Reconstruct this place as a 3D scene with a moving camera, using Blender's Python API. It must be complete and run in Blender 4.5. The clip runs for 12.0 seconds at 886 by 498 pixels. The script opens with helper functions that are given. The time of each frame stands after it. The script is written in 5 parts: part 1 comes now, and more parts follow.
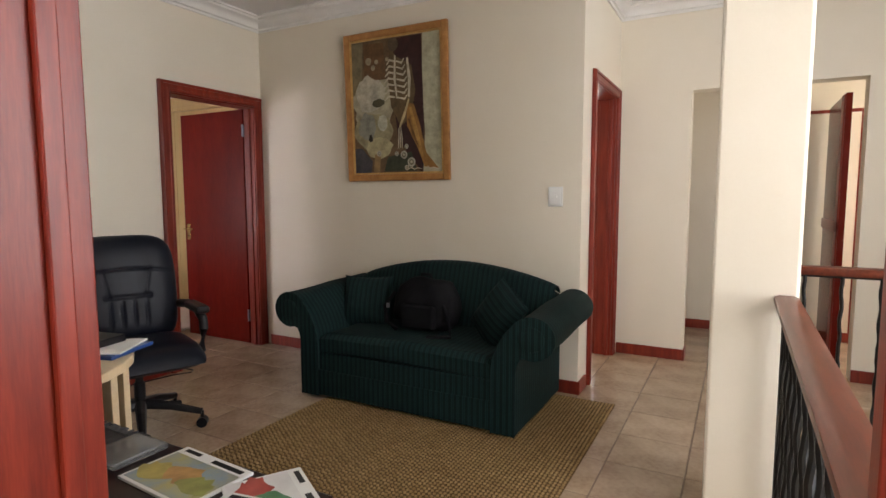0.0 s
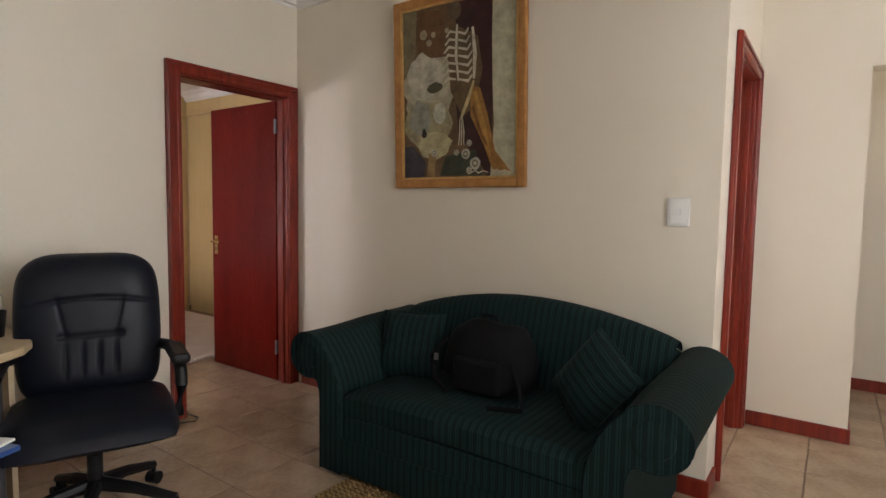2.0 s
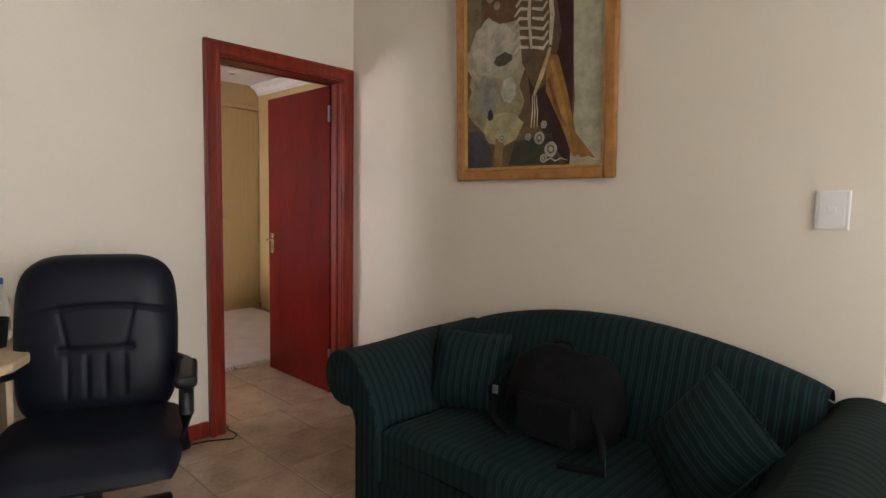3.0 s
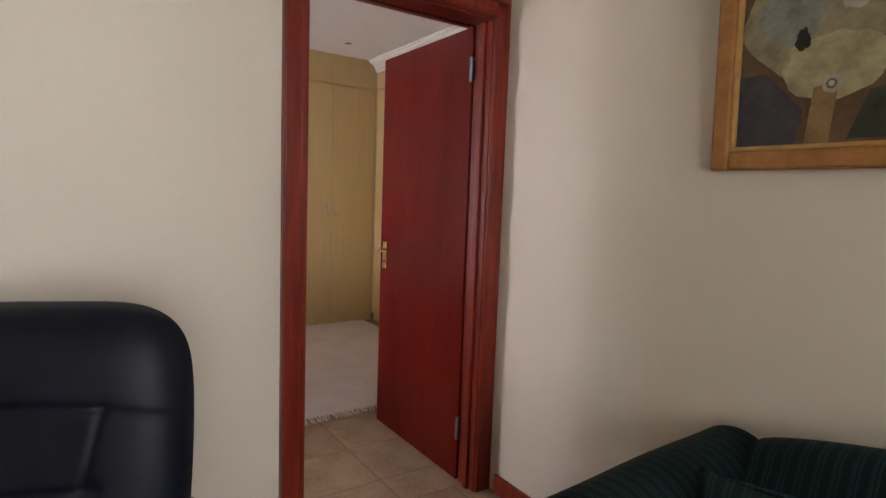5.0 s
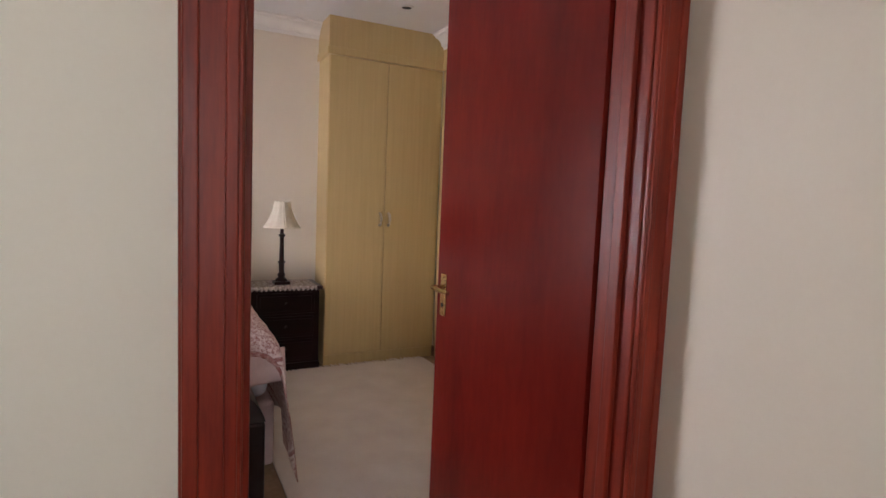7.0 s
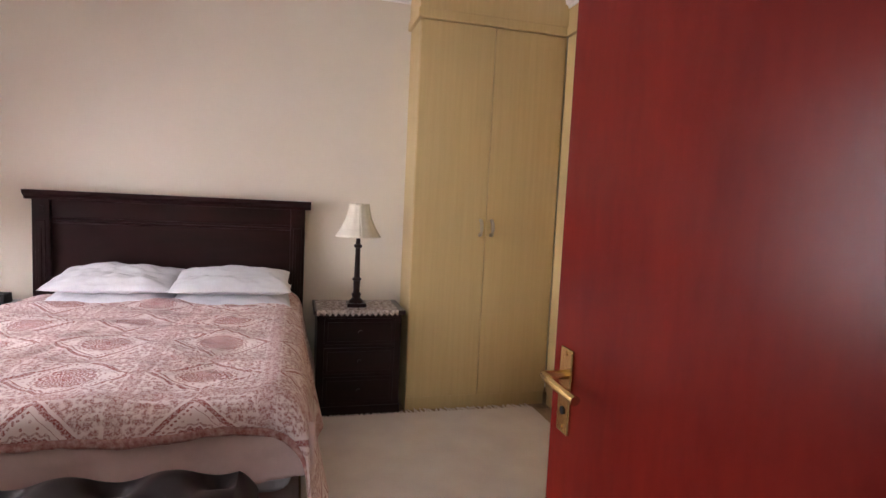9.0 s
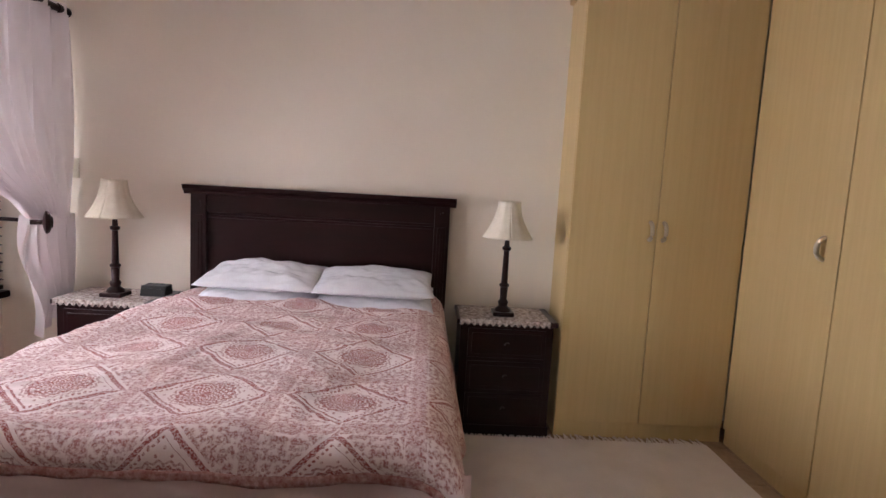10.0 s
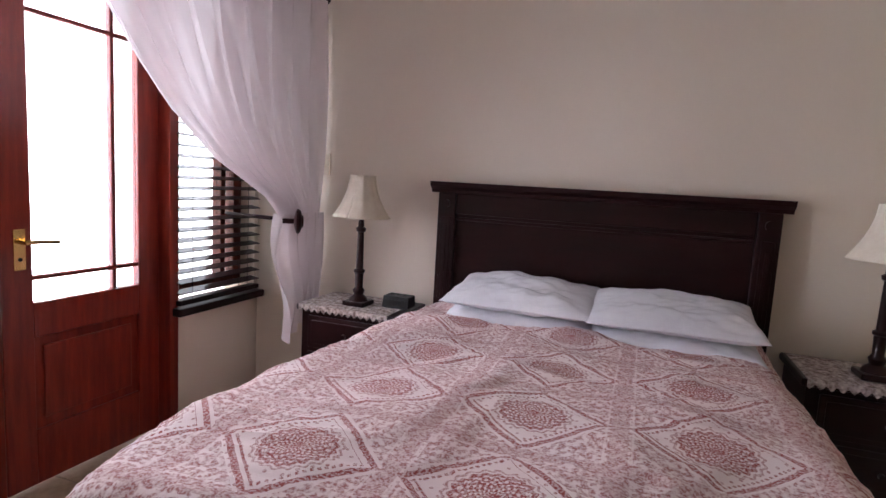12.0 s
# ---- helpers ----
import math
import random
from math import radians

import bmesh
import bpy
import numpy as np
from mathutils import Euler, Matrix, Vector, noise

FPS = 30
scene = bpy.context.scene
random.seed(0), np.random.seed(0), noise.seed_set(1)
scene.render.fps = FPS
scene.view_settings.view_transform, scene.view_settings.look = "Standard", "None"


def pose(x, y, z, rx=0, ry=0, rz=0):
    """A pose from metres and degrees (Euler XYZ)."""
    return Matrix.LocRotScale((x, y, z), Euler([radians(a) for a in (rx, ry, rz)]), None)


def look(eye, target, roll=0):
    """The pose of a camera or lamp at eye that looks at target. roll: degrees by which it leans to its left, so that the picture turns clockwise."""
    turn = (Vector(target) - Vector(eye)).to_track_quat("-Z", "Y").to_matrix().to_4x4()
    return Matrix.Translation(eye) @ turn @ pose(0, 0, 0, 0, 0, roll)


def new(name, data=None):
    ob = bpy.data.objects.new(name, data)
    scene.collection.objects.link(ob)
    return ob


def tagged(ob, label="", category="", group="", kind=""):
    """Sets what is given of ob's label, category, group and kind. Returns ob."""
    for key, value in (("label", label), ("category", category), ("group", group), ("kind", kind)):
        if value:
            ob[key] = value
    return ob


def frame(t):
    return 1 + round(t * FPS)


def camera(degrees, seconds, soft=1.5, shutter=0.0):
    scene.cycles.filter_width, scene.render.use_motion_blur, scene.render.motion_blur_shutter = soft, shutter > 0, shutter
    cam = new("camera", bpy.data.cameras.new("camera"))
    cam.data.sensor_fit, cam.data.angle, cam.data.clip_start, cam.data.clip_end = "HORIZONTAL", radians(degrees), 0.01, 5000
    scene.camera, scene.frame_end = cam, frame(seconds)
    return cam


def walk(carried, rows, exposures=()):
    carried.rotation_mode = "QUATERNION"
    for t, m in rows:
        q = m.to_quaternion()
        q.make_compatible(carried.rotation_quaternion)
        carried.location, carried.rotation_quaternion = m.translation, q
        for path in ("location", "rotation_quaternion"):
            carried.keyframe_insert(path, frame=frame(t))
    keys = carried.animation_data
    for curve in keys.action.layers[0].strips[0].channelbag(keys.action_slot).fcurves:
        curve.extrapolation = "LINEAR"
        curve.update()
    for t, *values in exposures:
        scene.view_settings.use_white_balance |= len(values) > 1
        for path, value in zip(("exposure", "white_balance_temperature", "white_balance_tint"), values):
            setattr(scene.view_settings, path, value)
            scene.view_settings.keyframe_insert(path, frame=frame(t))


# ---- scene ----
import functools

cam = camera(77.4, 12.0)
PATH = [
    (0, (3.611, -3.447, 1.264), (2.669, -1.693, 1.077), -0.1),
    (0.5, (3.474, -3.251, 1.261), (2.467, -1.532, 1.087), 0.3),
    (1, (3.337, -3.044, 1.268), (2.287, -1.349, 1.107), 0.5),
    (1.5, (3.24, -2.845, 1.275), (2.145, -1.178, 1.123), 0.7),
    (2, (3.144, -2.611, 1.267), (1.991, -0.983, 1.12), 0.9),
    (2.5, (3.079, -2.359, 1.267), (1.823, -0.811, 1.116), 1.0),
    (3, (2.915, -2.149, 1.265), (1.529, -0.716, 1.101), 1.0),
    (3.5, (2.682, -1.943, 1.274), (1.171, -0.645, 1.101), 1.3),
    (3.7, (2.58, -1.891, 1.289), (1.041, -0.628, 1.098), 1.3),
    (5.5, (1.57, -1.379, 1.284), (-0.118, -0.321, 1.103), 2.4),
    (6, (1.331, -1.243, 1.265), (-0.402, -0.261, 1.084), 2.5),
    (6.5, (1.093, -1.1, 1.275), (-0.669, -0.172, 1.098), 2.4),
    (8.5, (0.204, -0.614, 1.267), (-1.654, 0.108, 1.105), 2.8),
    (9, (0.008, -0.549, 1.26), (-1.917, -0.033, 1.09), 2.8),
    (9.5, (-0.178, -0.551, 1.259), (-2.151, -0.284, 1.071), 2.9),
    (10, (-0.351, -0.616, 1.28), (-2.338, -0.556, 1.058), 3.2),
    (10.5, (-0.517, -0.64, 1.26), (-2.498, -0.799, 1.032), 3.1),
    (11, (-0.682, -0.68, 1.237), (-2.625, -1.091, 1.001), 3.1),
    (11.5, (-0.845, -0.789, 1.238), (-2.745, -1.363, 0.995), 3.1),
    (12, (-0.954, -1.003, 1.21), (-2.825, -1.669, 0.976), 3.3),
]
walk(cam, [(t, look(eye, target, roll)) for t, eye, target, roll in PATH],
     exposures=[(0, 0.06, 6600, 11), (1.0, -0.03, 6600, 11), (2.5, 0.1, 6600, 11), (3.5, 0.22, 6550, 12), (6.0, 0.05, 6500, 13), (6.7, 0.1, 6400, 12), (8.5, 0.62, 6350, 10), (9.5, 0.35, 6300, 11), (10.5, 0.12, 6200, 12), (12, -0.25, 6000, 13)])

# ---- light ----
world = bpy.data.worlds.new("sky")
scene.world = world
world.use_nodes = True
wn = world.node_tree
sky = wn.nodes.new("ShaderNodeTexSky")
sky.sky_type, sky.sun_disc = "NISHITA", False
sky.sun_elevation, sky.sun_rotation = radians(50), radians(200)
wn.nodes["Background"].inputs[1].default_value = 0.1
wn.links.new(sky.outputs[0], wn.nodes["Background"].inputs[0])


def lamp(name, m, w, h, watts, colour):
    d = bpy.data.lights.new(name, "AREA")
    d.shape, d.size, d.size_y, d.energy, d.color = "RECTANGLE", w, h, watts, colour
    ob = new(name, d)
    ob.matrix_world = m
    return ob


sun = new("sun", bpy.data.lights.new("sun", "SUN"))
sun.data.energy, sun.data.angle, sun.data.color = 1.0, radians(12), (1.0, 0.96, 0.9)
sun.matrix_world = look((0, -10, 12), (1.5, 0, 0))
# daylight standing in the window openings; entry and passage lamps are added fill
lamp("balcony_daylight", look((-2.12, -3.2, 1.2), (-2.12, 0, 1.0)), 1.25, 1.7, 78, (1.0, 0.93, 0.99))
lamp("stairwell_daylight", look((5.78, -1.95, 1.7), (0, -1.2, 1.0)), 2.1, 2.0, 92, (0.97, 0.97, 1.0))
# weak fill added for the painting wall, through the doorway
lamp("entry_fill", look((3.0, -5.14, 1.6), (2.9, 0, 1.3)), 1.5, 1.3, 20, (1.0, 0.97, 0.94))
lamp("side_room_daylight", look((1.75, 3.35, 1.5), (1.75, 0, 1.2)), 1.5, 1.3, 45, (1.0, 0.97, 0.95))
# warm fill lamp added to brighten the far passage wall
lamp("passage_fill", look((5.64, 1.82, 1.5), (3.0, 1.9, 1.0)), 0.85, 1.4, 34, (1.0, 0.93, 0.82))


# ---- materials ----
def mat(name, a, b=None, rough=0.6, metal=0.0, scale=6.0, stretch=(1, 1, 1), bump=0.0, fine=120.0, coat=0.0, spec=0.5, vary=0.0, transmission=0.0):
    m = bpy.data.materials.new(name)
    m.use_nodes = True
    t = m.node_tree
    p = t.nodes["Principled BSDF"]
    p.inputs["Roughness"].default_value = rough
    p.inputs["Metallic"].default_value = metal
    p.inputs["Coat Weight"].default_value = coat
    p.inputs["Coat Roughness"].default_value = 0.15
    p.inputs["Specular IOR Level"].default_value = spec
    p.inputs["Transmission Weight"].default_value = transmission
    b = b or tuple(c * 0.85 for c in a)
    co = t.nodes.new("ShaderNodeTexCoord")
    mp = t.nodes.new("ShaderNodeMapping")
    mp.inputs["Scale"].default_value = stretch
    t.links.new(co.outputs["Object"], mp.inputs[0])
    n1 = t.nodes.new("ShaderNodeTexNoise")
    n1.inputs["Scale"].default_value, n1.inputs["Detail"].default_value = scale, 6.0
    n2 = t.nodes.new("ShaderNodeTexNoise")
    n2.inputs["Scale"].default_value, n2.inputs["Detail"].default_value = fine, 3.0
    for n in (n1, n2):
        t.links.new(mp.outputs[0], n.inputs["Vector"])
    add = t.nodes.new("ShaderNodeMath")
    add.operation = "MULTIPLY_ADD"
    add.inputs[1].default_value = 0.35
    t.links.new(n2.outputs[0], add.inputs[0])
    t.links.new(n1.outputs[0], add.inputs[2])
    r = t.nodes.new("ShaderNodeMapRange")
    r.inputs[1].default_value, r.inputs[2].default_value = 0.45, 0.92
    t.links.new(add.outputs[0], r.inputs[0])
    mix = t.nodes.new("ShaderNodeMix")
    mix.data_type = "RGBA"
    mix.inputs[6].default_value, mix.inputs[7].default_value = (*a, 1), (*b, 1)
    t.links.new(r.outputs[0], mix.inputs[0])
    out = mix.outputs[2]
    if vary:
        info = t.nodes.new("ShaderNodeObjectInfo")
        vr = t.nodes.new("ShaderNodeMapRange")
        vr.inputs[3].default_value, vr.inputs[4].default_value = 1 - vary, 1 + vary
        t.links.new(info.outputs["Random"], vr.inputs[0])
        hs = t.nodes.new("ShaderNodeHueSaturation")
        t.links.new(vr.outputs[0], hs.inputs["Value"])
        t.links.new(out, hs.inputs["Color"])
        out = hs.outputs[0]
    t.links.new(out, p.inputs["Base Color"])
    if bump:
        bn = t.nodes.new("ShaderNodeBump")
        bn.inputs["Strength"].default_value, bn.inputs["Distance"].default_value = bump, 0.004
        t.links.new(add.outputs[0], bn.inputs["Height"])
        t.links.new(bn.outputs[0], p.inputs["Normal"])
    return m


def striped(name, a, b, axis, period, rough=0.8, share=0.5):
    """Cloth with woven stripes across one axis."""
    m = mat(name, a, tuple(c * 0.7 for c in a), rough, scale=9, bump=0.25, fine=400, spec=0.2)
    t = m.node_tree
    p = t.nodes["Principled BSDF"]
    old = p.inputs["Base Color"].links[0].from_socket
    co = t.nodes.new("ShaderNodeTexCoord")
    sx = t.nodes.new("ShaderNodeSeparateXYZ")
    t.links.new(co.outputs["Object"], sx.inputs[0])

    def op(kind, x, y=None):
        n = t.nodes.new("ShaderNodeMath")
        n.operation = kind
        for k, v in enumerate((x, y)):
            if isinstance(v, (int, float)):
                n.inputs[k].default_value = v
            elif v is not None:
                t.links.new(v, n.inputs[k])
        return n.outputs[0]

    f = op("FRACT", op("DIVIDE", sx.outputs[axis], period))
    wide = op("LESS_THAN", f, share)
    thin = op("GREATER_THAN", op("ABSOLUTE", op("SUBTRACT", f, 0.78)), 0.05)
    mask = op("MULTIPLY", op("SUBTRACT", 1.0, op("MULTIPLY", op("SUBTRACT", 1.0, wide), thin)), 0.85)
    mix = t.nodes.new("ShaderNodeMix")
    mix.data_type = "RGBA"
    t.links.new(mask, mix.inputs[0])
    t.links.new(old, mix.inputs[6])
    mix.inputs[7].default_value = (*b, 1)
    t.links.new(mix.outputs[2], p.inputs["Base Color"])
    return m


def printed_cloth():
    """White cotton printed with brick-red medallions inside diamonds."""
    m = mat("printed_cotton", (0.86, 0.76, 0.75), (0.78, 0.64, 0.63), 0.85, scale=5, bump=0.25, fine=260, spec=0.2)
    t = m.node_tree
    p = t.nodes["Principled BSDF"]
    old = p.inputs["Base Color"].links[0].from_socket
    co = t.nodes.new("ShaderNodeUVMap")
    sx = t.nodes.new("ShaderNodeSeparateXYZ")
    t.links.new(co.outputs[0], sx.inputs[0])

    def op(kind, x, y=None, z=None):
        n = t.nodes.new("ShaderNodeMath")
        n.operation = kind
        for k, v in enumerate((x, y, z)):
            if isinstance(v, (int, float)):
                n.inputs[k].default_value = v
            elif v is not None:
                t.links.new(v, n.inputs[k])
        return n.outputs[0]

    def speckle(scale, lo, hi):
        n = t.nodes.new("ShaderNodeTexNoise")
        n.inputs["Scale"].default_value, n.inputs["Detail"].default_value = scale, 2.0
        t.links.new(co.outputs[0], n.inputs["Vector"])
        g = t.nodes.new("ShaderNodeMapRange")
        g.inputs[1].default_value, g.inputs[2].default_value = lo, hi
        t.links.new(n.outputs[0], g.inputs[0])
        return g.outputs[0]

    def line(v, at, half):
        return op("LESS_THAN", op("ABSOLUTE", op("SUBTRACT", v, at)), half)

    def most(*vs):
        return functools.reduce(lambda p_, q_: op("MAXIMUM", p_, q_), vs)

    fine_thread, blotch = speckle(190.0, 0.42, 0.56), speckle(70.0, 0.42, 0.58)
    cell = 0.39
    x, y = sx.outputs[0], sx.outputs[1]
    a = op("SUBTRACT", op("FRACT", op("DIVIDE", x, cell)), 0.5)
    b = op("SUBTRACT", op("FRACT", op("DIVIDE", y, cell)), 0.5)
    aa, ab = op("ABSOLUTE", a), op("ABSOLUTE", b)
    r = op("SQRT", op("ADD", op("MULTIPLY", a, a), op("MULTIPLY", b, b)))
    ang = op("ARCTAN2", b, a)
    dia, square = op("ADD", aa, ab), op("MAXIMUM", aa, ab)
    scallop = op("ADD", r, op("MULTIPLY", op("SINE", op("MULTIPLY", ang, 20.0)), 0.009))
    # medallion: a solid heart, petals and two rings of stitching
    petals = op("MULTIPLY", op("LESS_THAN", r, 0.165), op("GREATER_THAN", op("MULTIPLY", op("SINE", op("MULTIPLY", r, 170.0)), op("SINE", op("MULTIPLY", ang, 18.0))), -0.35))
    medal = most(op("LESS_THAN", r, 0.035), petals, line(scallop, 0.185, 0.016), op("MULTIPLY", line(scallop, 0.225, 0.008), 0.7))
    # diamond round it, with stitching along its inner side
    stitch = op("GREATER_THAN", op("SINE", op("MULTIPLY", op("SUBTRACT", a, b), 130.0)), -0.1)
    rim = most(line(dia, 0.435, 0.024), op("MULTIPLY", line(dia, 0.37, 0.012), stitch))
    # corners filled with leaves, bands of close embroidery between the squares
    filled = op("MULTIPLY", op("GREATER_THAN", dia, 0.49), op("MULTIPLY", blotch, 0.85))
    beads = op("GREATER_THAN", op("SINE", op("MULTIPLY", op("ADD", x, y), 330.0)), -0.5)
    band = op("MULTIPLY", op("GREATER_THAN", square, 0.45), op("MULTIPLY", op("MULTIPLY_ADD", beads, 0.35, 0.5), op("MULTIPLY_ADD", blotch, 0.5, 0.5)))
    edge = op("MULTIPLY", line(square, 0.43, 0.006), -0.5)
    dots = op("MULTIPLY", op("GREATER_THAN", op("MULTIPLY", op("SINE", op("MULTIPLY", x, 165.0)), op("SINE", op("MULTIPLY", y, 165.0))), 0.8), 0.8)
    every = op("ADD", most(medal, rim, filled, band, dots), edge)
    every = op("MAXIMUM", every, 0.0)
    mask = op("MULTIPLY", every, op("MULTIPLY_ADD", fine_thread, 0.6, 0.38))
    mix = t.nodes.new("ShaderNodeMix")
    mix.data_type = "RGBA"
    t.links.new(mask, mix.inputs[0])
    t.links.new(old, mix.inputs[6])
    mix.inputs[7].default_value = (0.31, 0.058, 0.05, 1)
    t.links.new(mix.outputs[2], p.inputs["Base Color"])
    return m


M_WALL = mat("cream_paint", (0.78, 0.713, 0.6), (0.75, 0.68, 0.56), 0.55, scale=2.2, bump=0.12, fine=90)
M_BEDWALL = mat("pale_paint", (0.77, 0.695, 0.585), (0.74, 0.66, 0.55), 0.6, scale=2.2, bump=0.12, fine=90)
M_CEIL = mat("ceiling_paint", (0.8, 0.79, 0.78), (0.77, 0.76, 0.75), 0.8, scale=2, bump=0.05)
M_CROWN = mat("white_plaster", (0.82, 0.8, 0.77), (0.78, 0.76, 0.72), 0.6, scale=8)
M_RED = mat("red_mahogany", (0.26, 0.03, 0.014), (0.13, 0.012, 0.007), 0.34, scale=7, stretch=(6, 6, 0.5), bump=0.08, fine=60, coat=0.12, spec=0.35)
M_REDX = mat("red_mahogany_rail", (0.16, 0.032, 0.013), (0.085, 0.016, 0.007), 0.34, scale=7, stretch=(6, 0.5, 6), bump=0.06, fine=60, coat=0.1, spec=0.3)
M_LEAF = mat("red_door_veneer", (0.165, 0.014, 0.009), (0.1, 0.008, 0.006), 0.24, scale=3, stretch=(1.5, 1.5, 0.4), bump=0.05, fine=30, spec=0.15)
M_TILE = mat("glazed_tile", (0.5, 0.375, 0.26), (0.32, 0.225, 0.15), 0.2, scale=5, bump=0.06, fine=40, vary=0.08)
M_GROUT = mat("grout", (0.24, 0.17, 0.12), (0.17, 0.12, 0.085), 0.9, scale=20)
M_SCREED = mat("screed", (0.4, 0.33, 0.26), (0.33, 0.27, 0.2), 0.7, scale=4)
M_JUTE = mat("jute", (0.4, 0.265, 0.125), (0.23, 0.14, 0.06), 0.95, scale=30, bump=0.6, fine=180, spec=0.1)
M_GREEN = striped("green_stripe", (0.011, 0.036, 0.035), (0.003, 0.01, 0.0115), 0, 0.034)
M_GREENY = striped("green_stripe_side", (0.011, 0.036, 0.035), (0.003, 0.01, 0.0115), 1, 0.034)
M_LEATHER = mat("black_leather", (0.0075, 0.0095, 0.017), (0.005, 0.006, 0.011), 0.42, scale=14, bump=0.12, fine=220, spec=0.2)
M_PLASTIC = mat("black_plastic", (0.009, 0.009, 0.011), (0.006, 0.006, 0.007), 0.42, scale=12, spec=0.3)
M_PACK = mat("black_nylon", (0.008, 0.008, 0.01), (0.004, 0.004, 0.005), 0.85, scale=16, bump=0.5, fine=300, spec=0.15)
M_BIRCH = mat("birch_laminate", (0.62, 0.49, 0.31), (0.54, 0.41, 0.25), 0.4, scale=6, stretch=(1, 6, 6), fine=70)
M_CUP = mat("oak_laminate", (0.58, 0.43, 0.205), (0.53, 0.385, 0.175), 0.42, scale=6, stretch=(9, 9, 0.35), fine=60)
M_DARK = mat("dark_stained_wood", (0.02, 0.0055, 0.006), (0.011, 0.0035, 0.004), 0.28, scale=4, stretch=(4, 1, 4), fine=60, spec=0.26)
M_STEEL = mat("grey_metal", (0.3, 0.31, 0.34), (0.25, 0.26, 0.29), 0.35, 0.8)
M_IRON = mat("wrought_iron", (0.012, 0.012, 0.012), (0.02, 0.018, 0.016), 0.5, 0.5, scale=30)
M_BRASS = mat("brass", (0.62, 0.42, 0.16), (0.5, 0.33, 0.12), 0.25, 1.0, scale=20)
M_NICKEL = mat("satin_nickel", (0.62, 0.58, 0.5), (0.55, 0.5, 0.42), 0.3, 1.0, scale=20)
M_GILT = mat("gilded_wood", (0.5, 0.25, 0.08), (0.34, 0.15, 0.045), 0.35, 0.35, scale=18, bump=0.15)
M_WHITE = mat("white_plastic", (0.8, 0.8, 0.78), (0.76, 0.76, 0.74), 0.35)
M_COTTON = mat("white_cotton", (0.78, 0.79, 0.83), (0.7, 0.71, 0.76), 0.85, scale=7, bump=0.5, fine=60, spec=0.2)
M_PINK = mat("pink_sheet", (0.72, 0.56, 0.54), (0.64, 0.48, 0.46), 0.85, scale=7, bump=0.3, fine=60, spec=0.2)
M_SHADE = mat("cream_shade", (0.74, 0.68, 0.56), (0.68, 0.61, 0.49), 0.8, scale=30, spec=0.2)
M_RUG = mat("white_wool", (0.78, 0.72, 0.68), (0.68, 0.61, 0.57), 0.95, scale=5, bump=0.5, fine=160, spec=0.1)
M_PRINT = printed_cloth()
M_PAPER = mat("white_paper", (0.78, 0.78, 0.76), (0.72, 0.72, 0.7), 0.6)
M_BLUE = mat("blue_card", (0.02, 0.07, 0.25), (0.015, 0.05, 0.18), 0.4)
M_GLASS = mat("window_glass", (0.95, 0.97, 0.97), (0.95, 0.97, 0.97), 0.02, transmission=1.0)
M_PET = mat("clear_plastic", (0.9, 0.93, 0.95), (0.9, 0.93, 0.95), 0.08, transmission=0.9)
M_LACE = mat("lace", (0.68, 0.62, 0.58), (0.16, 0.11, 0.1), 0.9, scale=45, fine=90, spec=0.1)


def paint(name, c, k=0.75, sc=14):
    return mat(name, tuple(v * 1.15 for v in c), tuple(v * k * 0.78 for v in c), 0.5, scale=sc, bump=0.2, fine=70, spec=0.3)


def sheer():
    m = bpy.data.materials.new("sheer_voile")
    m.use_nodes = True
    t = m.node_tree
    t.nodes.remove(t.nodes["Principled BSDF"])
    dif, tra, clear = (t.nodes.new(k) for k in ("ShaderNodeBsdfDiffuse", "ShaderNodeBsdfTranslucent", "ShaderNodeBsdfTransparent"))
    n = t.nodes.new("ShaderNodeTexNoise")
    n.inputs["Scale"].default_value = 300
    ramp = t.nodes.new("ShaderNodeMapRange")
    ramp.inputs[3].default_value, ramp.inputs[4].default_value = 0.3, 0.7
    t.links.new(n.outputs[0], ramp.inputs[0])
    tint = t.nodes.new("ShaderNodeMix")
    tint.data_type = "RGBA"
    tint.inputs[6].default_value, tint.inputs[7].default_value = (0.68, 0.61, 0.62, 1), (0.82, 0.76, 0.77, 1)
    t.links.new(ramp.outputs[0], tint.inputs[0])
    for k in (dif, tra):
        t.links.new(tint.outputs[2], k.inputs[0])
    a, b = t.nodes.new("ShaderNodeMixShader"), t.nodes.new("ShaderNodeMixShader")
    a.inputs[0].default_value, b.inputs[0].default_value = 0.16, 0.06
    t.links.new(dif.outputs[0], a.inputs[1])
    t.links.new(tra.outputs[0], a.inputs[2])
    t.links.new(a.outputs[0], b.inputs[1])
    t.links.new(clear.outputs[0], b.inputs[2])
    t.links.new(b.outputs[0], t.nodes["Material Output"].inputs[0])
    return m


M_SHEER = sheer()

# ---- building helpers ----
PLACE = {}


def thing(name, at, label, category, group="", kind="", turn=0):
    ob = tagged(new(name), label, category, group, kind)
    ob.matrix_basis = pose(*at, 0, 0, turn)
    PLACE[ob] = ob.matrix_basis.copy()
    ob.empty_display_size = 0.1
    return ob


